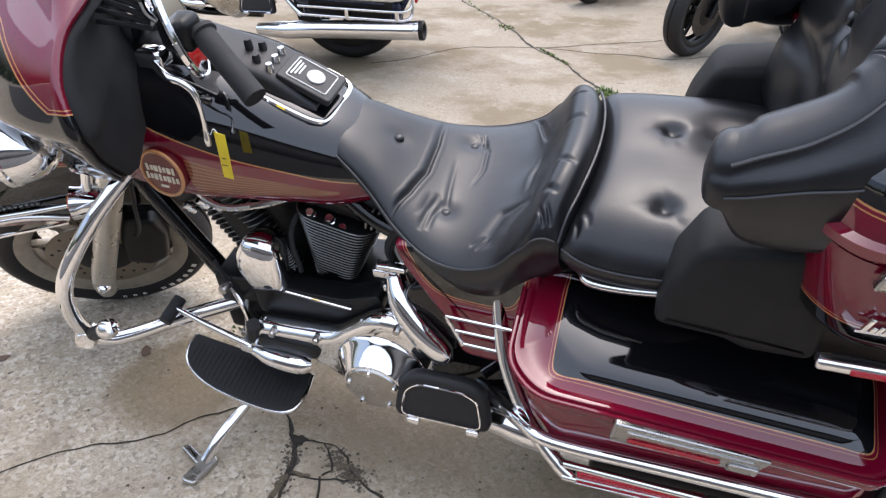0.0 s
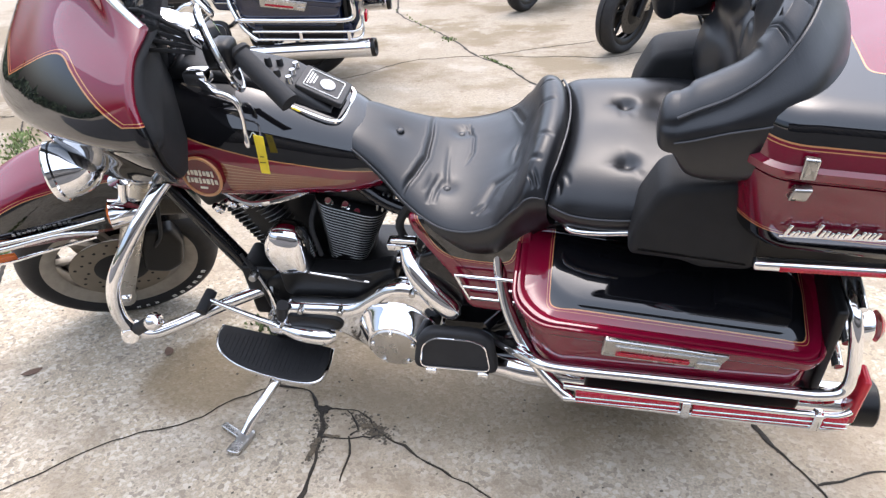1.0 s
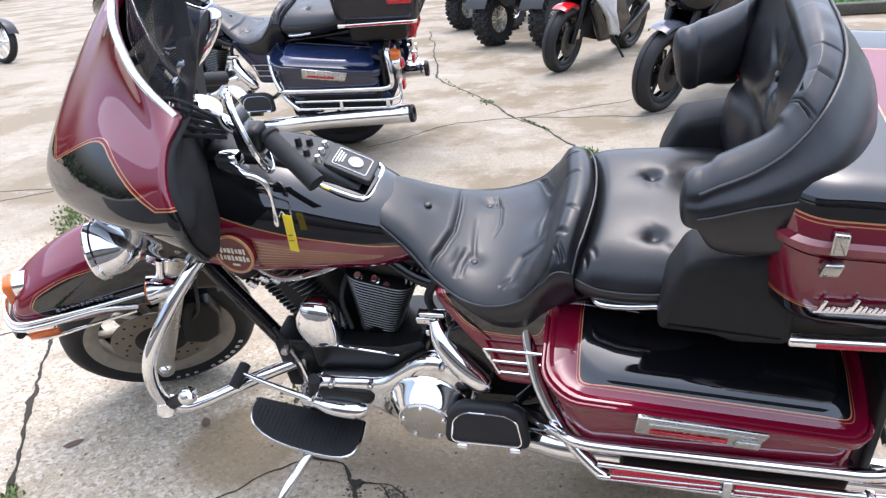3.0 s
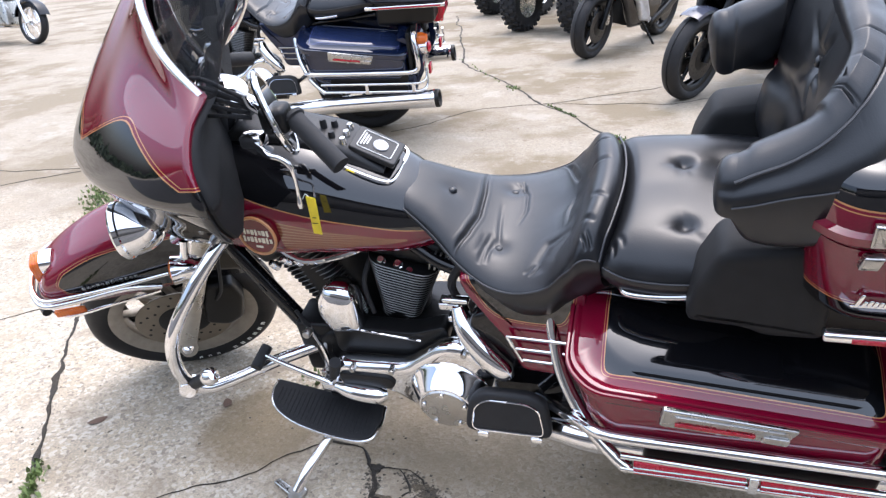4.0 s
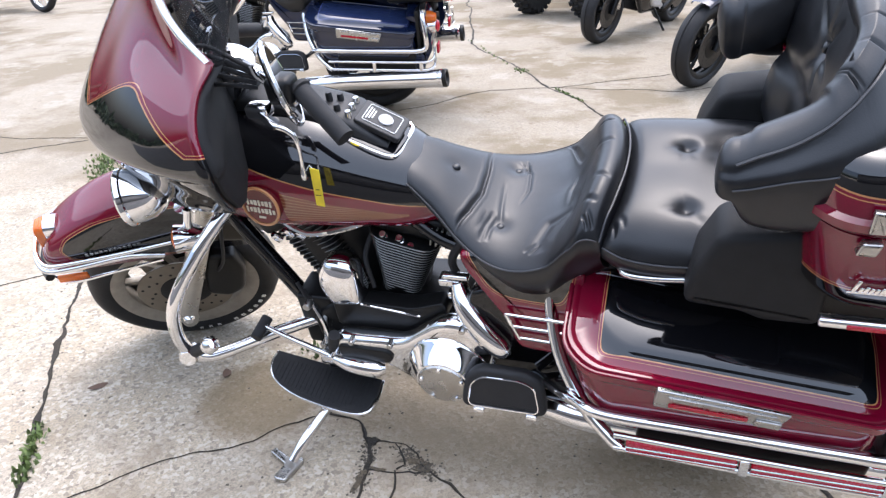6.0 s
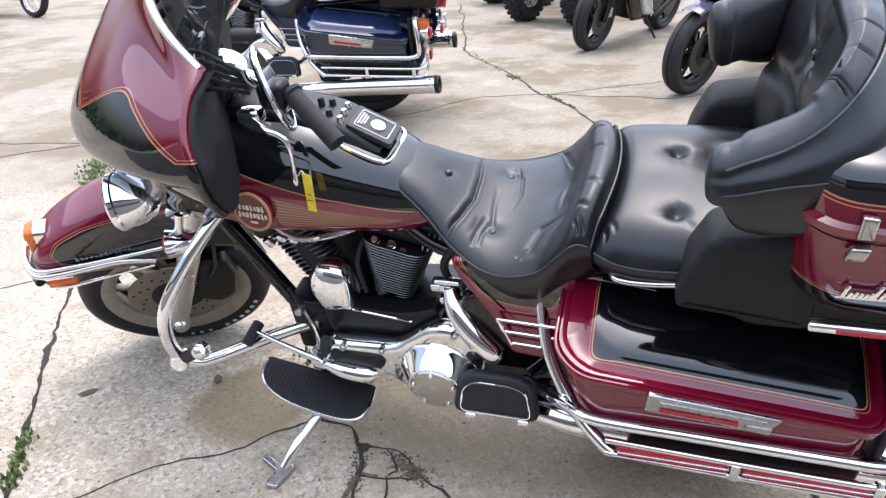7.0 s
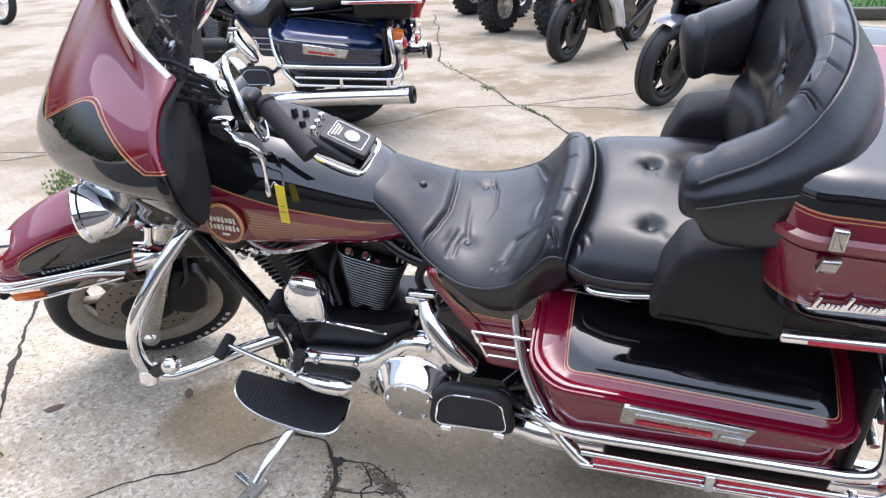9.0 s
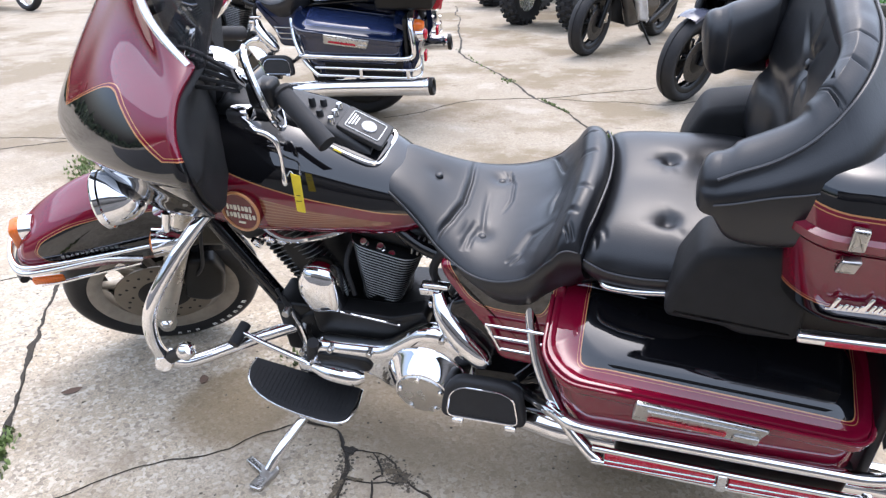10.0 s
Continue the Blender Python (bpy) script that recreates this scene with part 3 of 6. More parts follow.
def side_cover(root, s, paint):
    out = rounded([(.256, .705), (.268, .665), (.315, .598), (.352, .55), (.38, .475), (.49, .465), (.512, .60), (.522, .68), (.40, .705)], .02)
    b = Build().slab(out, .035, .012, side(.165 * s))
    for i, v in enumerate(b.v):
        b.v[i] = (v[0], v[1] + .05 * s * max(0, (.70 - v[2]) / .2) ** 1 * .6, v[2])
    cover = b.done("side_cover", paint, root, "black and maroon side cover", 40)
    bars = Build()
    for x0, x1, z in ((.358, .50, .578), (.370, .50, .548), (.388, .50, .518)):
        bars.tube([(x0, (.215 + (.6 - z) * .1) * s, z), (x1, (.215 + (.6 - z) * .1) * s, z - .006)], .0036, 8, 1)
    bars.tube([(.358, .217 * s, .58), (.388, .224 * s, .516)], .0042, 8, 1)
    bars.done("trim_bar", CHROME, cover, "chrome trim bars")
    return cover


def fin_block(axis0, axis1, n, wx, wy, taper, name, root):
    """A finned cylinder: thin plates stacked along its axis, with polished rims, on a dark barrel."""
    m = along(axis0, axis1)
    length = (Vector(axis1) - Vector(axis0)).length
    cyl = thing_part(name, root)
    Build().lathe([(.0, length), (.062, length), (.062, 0), (0, 0)], 24, m).done("barrel", SATINBLACK, cyl)
    o = rounded([(-1, -1), (1, -1), (1, 1), (-1, 1)], .55, 5)
    for i in range(n):
        h = length * (i + .5) / n
        k = 1 - taper * (1 - i / n)
        pts = [(x * wx * k, y * wy * k) for x, y in o]
        Build().slab(pts, .0028, .001, m @ Matrix.Translation((0, 0, h)), 1).done("fin", SATINBLACK, cyl)
        rim = [(x * wx * k * 1.003, y * wy * k * 1.003, 0) for x, y in o]
        Build().tube(rim + rim[:1], .0012, 5, 1, m @ Matrix.Translation((0, 0, h))).done("fin_edge", FINEDGE, cyl)
    return cyl


def engine(root):
    eng = root
    fin_block((.042, -.005, .43), (.098, -.005, .650), 21, .104, .088, .50, "rear_cylinder", eng)
    fin_block((-.085, -.005, .43), (-.19, -.005, .645), 18, .062, .075, .16, "front_cylinder", eng)
    for c, tilt, nm in (((.108, 0, .682), 12, "rear_head"), ((-.20, 0, .68), -26, "front_head")):
        m = Matrix.Translation(c) @ Euler((0, radians(tilt), 0)).to_matrix().to_4x4()
        head = Build().box((.19, .165, .07), bevel=.02, m=m).done(nm, SATINBLACK, eng)
        for x, z in ((-.050, -.036), (-.010, -.036), (.018, -.050)):
            Build().lathe([(0, .014), (.0075, .014), (.0085, .011), (.0085, .002), (.011, .001), (.011, -.012)], 12, m @ Matrix.Translation((x, -.092, z)) @ Euler((radians(25), 0, 0)).to_matrix().to_4x4()).done("bolt", CHROME, head)
        for k in range(4):
            Build().box((.004, .012, .05), (.062 + .012 * k, -.086, -.004), .001, m).done("cooling_rib", FINEDGE, head)
    Build().slab(rounded([(-.17, .30), (.20, .30), (.25, .40), (.20, .46), (.05, .45), (-.12, .45), (-.18, .40)], .03), .22, .02, side(-.02)).done("crankcase", SATINBLACK, eng, "black engine case")
    Build().slab(rounded([(-.085, .415), (.14, .42), (.21, .49), (.20, .53), (.12, .50), (-.085, .50)], .02), .05, .004, side(-.135)).done("inner_primary", SATINBLACK, eng, "black inner primary panel")
    Build().box((.20, .11, .26), (-.03, .02, .56), .02).done("intake_housing", SATINBLACK, eng, "black intake housing between the cylinders")
    Build().tube([(-.13, .03, .43), (-.19, .03, .55), (-.265, .03, .68)], .07, 16, 3).done("engine_mount", SATINBLACK, eng, "black front engine mount")
    Build().box((.52, .10, .075), (-.05, .0, .672), .02).done("backbone", SATINBLACK, eng)
    Build().tube([(-.005, -.168, .505), (.14, -.168, .487)], .0035, 8, 1).done("rod", CHROME, eng)
    out = rounded([(-.085, .345), (.05, .345), (.12, .285), (.22, .27), (.31, .33), (.325, .44), (.275, .515), (.205, .52), (.15, .475), (.10, .435), (-.085, .425)], .03)
    cover = Build().slab(out, .05, .02, side(-.185), 5).done("primary_cover", CHROME, eng, "polished chrome primary cover", 35)
    Build().slab(rounded([(-.07, .365), (.06, .362), (.075, .385), (.06, .405), (-.07, .405)], .015), .012, .004, side(-.211)).done("cover_recess", SATINBLACK, cover)
    dm = Matrix.Translation((.207, -.205, .372)) @ Euler((radians(90), 0, 0)).to_matrix().to_4x4()
    derby = Build().lathe([(.098, -.02), (.099, .004), (.094, .012), (.088, .016), (.066, .05), (.063, .054), (.058, .055)], 48, dm).done("clutch_dome", CHROME, cover, "chrome domed clutch cover")
    Build().lathe([(.060, .0535), (.057, .059), (.03, .0605), (0, .061)], 40, dm).done("clutch_disc", WORN, derby, "flat chrome disc")
    for k in range(5):
        a = radians(72 * k + 20)
        Build().lathe([(0, .005), (.005, .005), (.006, 0), (.006, -.004)], 10, dm @ Matrix.Translation((.05 * math.cos(a), .05 * math.sin(a), .059))).done("screw", CHROME, derby)
    for x, z in ((-.03, .42), (.07, .425), (.255, .505), (.30, .47)):
        Build().lathe([(0, .012), (.007, .012), (.008, .009), (.008, -.01)], 8, Matrix.Translation((x, -.208, z)) @ Euler((radians(90), 0, 0)).to_matrix().to_4x4()).done("bolt", WORN, cover)
    Build().tube([(-.085, -.215, .352), (-.04, -.222, .349), (.02, -.222, .344), (.045, -.215, .342)], [.015, .023, .023, .014], 14, 5).done("starter_cover", CHROME, eng, "chrome lower cover")
    horn = [(-.052, .035), (-.056, -.005), (-.035, -.05), (-.018, -.062), (.036, -.055), (.05, -.045), (.05, .01), (.042, .05), (.02, .07), (-.025, .07)]
    hm = Matrix.Translation((-.055, -.135, .545)) @ Euler((radians(-6), 0, 0)).to_matrix().to_4x4() @ XZ
    rim = spline(horn + horn[:1], 4)[:-1]
    rings = [[(x * k, y * k, h) for x, y in rim] for k, h in ((.96, -.03), (1, -.015), (1, .004), (.96, .018), (.86, .028), (.68, .034), (.42, .0375), (.12, .039))]
    Build().skin(rings, m=hm).done("horn_cover", CHROME, eng, "chrome waterfall horn cover", 50)
    Build().tube([(.24, -.15, .585), (.26, -.18, .55), (.30, -.20, .50), (.34, -.205, .455), (.355, -.205, .44)], [.020, .026, .028, .025, .010], 16, 6).done("chrome_elbow", CHROME, eng, "chrome tapered shroud")
    Build().tube([(-.20, -.10, .685), (-.12, -.125, .672), (-.03, -.12, .69), (.03, -.09, .70)], .007, 8, 5).done("spark_lead", CHROME, eng)
    Build().tube([(.02, -.05, .66), (.0, -.1, .6), (.015, -.12, .52)], .006, 8, 5).done("cable", RUBBER, eng)
    for p in (((.215, -.13, .58), (.05, .035, .02)), ((.225, -.14, .55), (.03, .03, .018)), ((.235, -.15, .61), (.06, .02, .012))):
        Build().box(p[1], p[0], .004).done("bracket", CHROME, eng)
    Build().tube([(.19, -.06, .45), (.25, -.1, .50), (.22, -.12, .62), (.26, -.12, .70)], .01, 8, 5).done("hose", RUBBER, eng)


def floorboard(root, s):
    fb = thing_part("floorboard", root, "D-shaped rider footboard with a black rubber pad")
    out = spline([(-.318, .134), (-.322, .17), (-.30, .215), (-.235, .25), (-.14, .266), (-.05, .268), (-.01, .25), (.002, .20), (-.003, .150)], 3)
    out = [(x, -y) for x, y in out]
    m = Matrix.Translation((-.15, 0, .238)) @ Euler((radians(6), radians(7.5), 0)).to_matrix().to_4x4() @ Matrix.Translation((.15, 0, 0))
    flip = Matrix.Diagonal((1, -s, 1, 1))
    Build().slab(out, .014, .005, flip @ m).done("pan", CHROME, fb, "chrome footboard rim")
    c = Vector((-.155, -.205))
    pad = [tuple(c + (Vector(p) - c) * .955) for p in out]
    Build().slab(pad, .012, .003, flip @ m @ Matrix.Translation((0, 0, .006))).done("rubber_pad", RUBBER, fb)
    for k in range(23):
        x = -.293 + k * .012
        y1 = interp(x, [-.32, -.3, -.235, -.14, -.01], [.16, .205, .24, .255, .24])
        Build().box((.003, y1 - .16, .0015), (x, -(y1 + .16) / 2, .0125), m=flip @ m).done("pad_rib", RUBBER, fb)
    Build().box((.05, .06, .04), (-.13, .13 * s, .26), .008).done("mount", SATINBLACK, fb)
    return fb


def swingarm(root, s):
    out = rounded([(.30, .30), (.62, .27), (.63, .52), (.50, .62), (.34, .63), (.27, .60), (.26, .48)], .03)
    return Build().slab(out, .05, .012, side(.165 * s)).done("swingarm", BLACKPAINT, root, "black swingarm and frame side")


def passenger_board(root, s):
    pb = thing_part("passenger_board", root, "folded-up black passenger footboard")
    out = rounded([(-.10, -.05), (.10, -.05), (.085, .04), (.05, .058), (-.06, .058), (-.09, .03)], .025)
    m = Matrix.Translation((.352, .255 * s, .376)) @ Euler((radians(18 * s), 0, 0)).to_matrix().to_4x4() @ XZ
    Build().slab(out, .034, .012, m, 4).done("board", RUBBER, pb)
    rim = [(x * .82, y * .72 - .004) for x, y in out]
    Build().tube([(x, y, .0185) for x, y in rim + rim[:1]], .0022, 6, 1, m).done("rim_line", CHROME, pb)
    for x in (-.055, .065):
        Build().box((.026, .012, .016), (x, -.048, .018), .003, m).done("hinge_tab", CHROME, pb)
    return pb


def engine_guard(root):
    g = thing_part("engine_guard", root, "chrome engine guard bar")
    pts = [(-.27, -.06, .755), (-.305, -.14, .735), (-.36, -.225, .665), (-.425, -.285, .56), (-.455, -.295, .46), (-.452, -.285, .385), (-.425, -.265, .352), (-.38, -.235, .348), (-.28, -.165, .358), (-.17, -.10, .37)]
    Build().tube(pts, .0165, 16, 7).done("tube", CHROME, g)
    Build().tube([(x, -y, z) for x, y, z in pts], .0165, 16, 6).done("tube", CHROME, g)
    Build().lathe([(0, .02), (.02, .02), (.024, .01), (.024, -.02), (0, -.022)], 20, Matrix.Translation((-.454, -.29, .378)) @ Euler((radians(80), 0, radians(20))).to_matrix().to_4x4()).done("clamp", CHROME, g)
    a, b = (-.43, -.29, .395), (-.362, -.305, .445)
    Build().tube([a, b], .016, 14, 1).done("peg_rubber", RUBBER, g, "black rubber highway peg")
    Build().lathe([(0, .03), (.012, .028), (.021, .016), (.022, .0), (.018, -.006)], 20, along(a, b) @ Matrix.Translation((0, 0, .082))).done("peg_cap", CHROME, g)
    return g


def shifter(root):
    s = thing_part("shift_lever", root, "chrome heel-toe shift lever")
    Build().tube([(-.105, -.20, .338), (-.195, -.198, .375), (-.285, -.19, .41)], [.009, .008, .0065], 10, 4).done("arm", CHROME, s)
    Build().tube([(-.285, -.165, .412), (-.292, -.225, .398)], .0145, 14, 1).done("toe_peg", RUBBER, s, "black rubber toe peg")
    Build().box((.05, .04, .03), (-.11, -.19, .332), .006).done("pivot", CHROME, s)
    Build().tube([(-.13, -.17, .35), (-.14, -.13, .40), (-.13, -.10, .43)], .006, 8, 4).done("linkage", WORN, s)
    Build().tube([(-.105, -.20, .338), (-.088, -.205, .365), (-.078, -.205, .40)], .0075, 10, 4).done("heel_arm", CHROME, s)
    Build().tube([(-.092, -.20, .375), (-.074, -.21, .432)], .0145, 14, 1).done("heel_peg", RUBBER, s, "black rubber heel peg")
    Build().tube([(-.155, -.145, .475), (-.128, -.16, .415), (-.118, -.17, .36)], .0055, 8, 3).done("link_rod", CHROME, s)
    for x, z in ((-.155, .475), (-.118, .365), (-.14, .34)):
        Build().lathe([(0, .009), (.009, .009), (.011, .004), (.011, -.012)], 12, Matrix.Translation((x, -.165, z)) @ Euler((radians(90), 0, 0)).to_matrix().to_4x4()).done("joint", WORN, s)
    return s


def kickstand(root):
    k = thing_part("kickstand", root, "chrome kickstand, folded out")
    foot = (-.198, -.372, .112)
    Build().tube([(-.09, -.12, .215), (-.12, -.2, .195), (-.17, -.315, .15), foot], [.012, .011, .015, .013], 12, 5).done("leg", CHROME, k)
    m = Matrix.Translation((-.205, -.385, .1035)) @ Euler((radians(-14), 0, 0)).to_matrix().to_4x4()
    Build().slab(rounded([(-.02, -.05), (.018, -.055), (.03, .03), (-.005, .045)], .012), .014, .004, m).done("foot", WORN, k)
    Build().slab(rounded([(-.075, .035), (-.065, .052), (.0, .02), (-.006, -.002)], .006), .014, .004, m).done("heel_tab", WORN, k)
    return k


def frame_tubes(root):
    for s in (-1, 1):
        Build().tube([(-.46, .02 * s, .80), (-.36, .06 * s, .66), (-.21, .075 * s, .40), (-.16, .08 * s, .30), (-.05, .09 * s, .26), (.3, .1 * s, .26)], .021, 12, 6).done("frame_tube", BLACKPAINT, root, "black painted frame tube")
        Build().tube([(.12, .07 * s, .70), (.22, .1 * s, .66), (.40, .13 * s, .66), (.9, .14 * s, .70)], .016, 10, 5).done("frame_rail", BLACKPAINT, root)
    Build().box((.10, .10, .17), (-.165, -.07, .375), .01).done("regulator", SATINBLACK, root, "black engine mount bracket")
    for k in range(4):
        Build().tube([(-.20 + .012 * k, -.115, .50 - .02 * k), (-.155 + .01 * k, -.13, .40 - .015 * k), (-.13, -.12, .33)], .005, 7, 4).done("cable", RUBBER, root)


def rear_end(root, paint=None):
    rear = thing_part("rear_wheel", root)
    m = Matrix.Translation((.75, 0, .30)) @ Euler((radians(90), 0, 0)).to_matrix().to_4x4()
    tyre(m, .30, .062, rear)
    rim_cast(m, .21, .05, rear, metal=None if paint is None else SATINBLACK)
    for s in (-1, 1) if paint is None else ():
        Build().tube([(.30, .19 * s, .29), (.45, .22 * s, .30), (.6, .235 * s, .30), (1.20, .25 * s, .31)], [.026, .034, .04, .042], 20, 5).done("muffler", CHROME, root, "chrome muffler")
        Build().lathe([(.032, -.06), (.04, .0), (.046, .004), (.05, .0), (.05, -.04)], 24, along((1.235, .25 * s, .312), (1.35, .25 * s, .315))).done("muffler_tip", SATINBLACK, root)
    fend = [ellipse_ring(x, .085, t, b, 16, .7) for x, t, b in ((.55, .70, .55), (.75, .72, .58), (.95, .67, .5), (1.08, .56, .42))]
    Build().skin(fend).done("rear_fender", paint or SOLID_RED, root, "glossy rear fender")
    for s in (-1, 1):
        # black panel puts the shade between bag and rail into the shape
        Build().box((.42, .03, .11), (.855, .318 * s, .41), .008, Matrix.Translation((.8, 0, .415)) @ Euler((0, radians(5), 0)).to_matrix().to_4x4() @ Matrix.Translation((-.8, 0, -.415))).done("bag_shade_panel", SATINBLACK, root, "black panel standing in for the shade under the bag")
        Build().box((.02, .20, .26), (1.085, .22 * s, .52), .008).done("bag_backing", SATINBLACK, root)
        Build().lathe([(0, .045), (.02, .043), (.033, .03), (.036, .0), (.034, -.02)], 20, along((1.135, .25 * s, .55), (1.3, .25 * s, .55))).done("turn_signal", CHROME, root, "chrome bullet turn signal")
        Build().lathe([(0, .012), (.02, .010), (.031, .0)], 20, along((1.178, .25 * s, .55), (1.3, .25 * s, .55))).done("signal_lens", RED_LENS, root)
        for z in (.66, .57, .5):
            Build().tube([(1.10, .12 * s, z), (1.115, .22 * s, z), (1.12, .3 * s, z - .02)], .011, 10, 4).done("rear_guard_tube", CHROME, root)
    Build().box((.30, .42, .13), (1.07, -.03, .728), .02).done("trunk_mount", SATINBLACK, root, "black trunk mounting frame")
    Build().box((.03, .16, .09), (1.15, 0, .66), .012).done("tail_lamp", RED_LENS, root)
    for s in (-1, 1):
        Build().tube([(.585, .19 * s, .722), (.60, .215 * s, .72), (.65, .222 * s, .722), (.715, .222 * s, .728)], .0075, 10, 4).done("grab_rail", CHROME, root, "chrome passenger grab rail")


def tyre(m, R, half, parent):
    """A round-shouldered tyre with grooves, turned about the local z axis."""
    ri = R - .08
    prof = [(ri, half * .62), (ri + .012, half * .82), (ri + .032, half * 1.0), (ri + .05, half * .98), (ri + .066, half * .8), (R - .004, half * .42), (R - .0, half * .12),
            (R - .006, half * .1), (R - .006, -half * .1), (R, -half * .12), (R - .004, -half * .42), (ri + .066, -half * .8), (ri + .05, -half * .98), (ri + .032, -half), (ri + .012, -half * .82), (ri, -half * .62)]
    t = Build().lathe(prof, 72, m).done("tyre", RUBBER, parent, "black rubber tyre", 50)
    return t


def rim_cast(m, r, half, parent, spokes=10, metal=None):
    metal = metal or ALLOY
    rim = Build().lathe([(r - .03, half * .7), (r - .012, half * .95), (r + .012, half), (r + .015, half * .9), (r - .002, half * .75), (r - .018, .012), (r - .018, -.012), (r - .002, -half * .75), (r + .015, -half * .9), (r + .012, -half), (r - .012, -half * .95), (r - .03, -half * .7)], 64, m)
    rim = rim.done("rim", metal, parent, "cast alloy wheel rim", 40)
    b = Build()
    for k in range(spokes):
        a = Matrix.Rotation(2 * math.pi * k / spokes, 4, "Z")
        b.slab([(.03, -.011), (r - .01, -.007), (r - .01, .007), (.03, .011)], .022, .003, m @ a, 2)
    b.done("spokes", metal, rim)
    Build().lathe([(0, .05), (.02, .05), (.04, .04), (.045, .0), (.04, -.04), (.02, -.05), (0, -.05)], 24, m).done("hub", metal, rim)
    return rim


def brake_disc(m, parent, metal=None):
    d = Build().lathe([(.075, .0025), (.145, .0025), (.146, .0), (.145, -.0025), (.075, -.0025)], 56, m).done("brake_disc", metal or STEEL, parent, "drilled brake disc")
    b = Build()
    for k in range(30):
        a, r = 2 * math.pi * k / 30, (.095, .112, .129)[k % 3]
        b.lathe([(0, .0008), (.0045, .0008), (.0048, .0)], 8, m @ Matrix.Translation((r * math.cos(a), r * math.sin(a), .0027)))
    b.done("disc_holes", SATINBLACK, d, kind="stuff")
    Build().lathe([(.02, .012), (.05, .010), (.078, .003), (.078, -.003)], 32, m).done("disc_carrier", SATINBLACK, d)
    return d


# ---------- front end: turned to full left lock ----------
def grid_surface(ctrl, nu=6, nv=6):
    """A smooth sheet through a net of points."""
    rows = [spline(r, nu) for r in ctrl]
    cols = list(zip(*rows))
    return [spline(c, nv) for c in cols]


def fairing(root, MF, paint):
    f = thing_part("fairing", root, "batwing fairing, maroon over black with pinstripes")
    net = [[(.212, 0, 1.426), (.213, -.065, 1.424), (.226, -.135, 1.414), (.25, -.205, 1.392), (.302, -.28, 1.362)],
           [(.165, 0, 1.33), (.182, -.10, 1.335), (.216, -.19, 1.340), (.248, -.275, 1.348), (.272, -.350, 1.352)],
           [(.076, 0, 1.205), (.095, -.12, 1.232), (.138, -.225, 1.264), (.203, -.325, 1.300), (.262, -.412, 1.32)],
           [(-.034, 0, 1.055), (-.002, -.12, 1.085), (.058, -.232, 1.14), (.158, -.358, 1.215), (.274, -.455, 1.27)],
           [(-.026, 0, 1.022), (.006, -.119, 1.05), (.066, -.230, 1.105), (.163, -.353, 1.18), (.277, -.451, 1.236)],
           [(.016, 0, .975), (.036, -.12, .995), (.09, -.22, 1.03), (.18, -.33, 1.10), (.283, -.445, 1.19)],
           [(.04, 0, .88), (.06, -.12, .905), (.125, -.22, .955), (.205, -.33, 1.035), (.298, -.42, 1.12)]]
    full = [[(x, -y, z) for x, y, z in r[:0:-1]] + r for r in net]
    cols = grid_surface(full)
    shell = Build().skin(cols, closed=False, caps=False).done("shell", paint, f, "glossy outer shell", 60, MF)
    sol = shell.modifiers.new("thick", "SOLIDIFY")
    sol.thickness, sol.offset = .012, 1
    # black inner fairing: the rim runs back from the shell's edge
    for s in (0, -1):
        edge = cols[s]
        rings = [edge, [(x + .006, y * 1.0, z) for x, y, z in edge], [(x + .018, y * .95, z - .005) for x, y, z in edge], [(x + .03, y * .6, z - .02) for x, y, z in edge], [(x + .03, y * .15, z - .05) for x, y, z in edge]]
        Build().skin(rings, closed=False, caps=False).done("inner_fairing", VINYL, f, "matt black inner fairing", 60, MF)
    top = [c[0] for c in cols]
    Build().tube([(x - .010, y, z + .009) for x, y, z in top[::4]], .0082, 10, 4).done("windshield_trim", CHROME, f, "chrome trim along the windshield", 40, MF)
    glass = [[(x + d + .02, y * k, z + h) for x, y, z in top] for d, h, k in ((-.01, -.02, .97), (.02, .08, .95), (.045, .17, .90), (.065, .25, .82), (.075, .30, .75))]
    g = Build().skin(glass, closed=False, caps=False).done("windshield", GLASS, f, "dark tinted windshield", 60, MF)
    gs = g.modifiers.new("thick", "SOLIDIFY")
    gs.thickness = .004
    lamp = Build().lathe([(0, .02), (.06, .016), (.085, .0), (.092, -.01), (.085, -.05)], 32, Matrix.Translation((.02, 0, 1.0)) @ Euler((0, radians(-80), 0)).to_matrix().to_4x4())
    lamp.done("headlamp", CLEAR, f, "round headlamp", 40, MF)
    return f


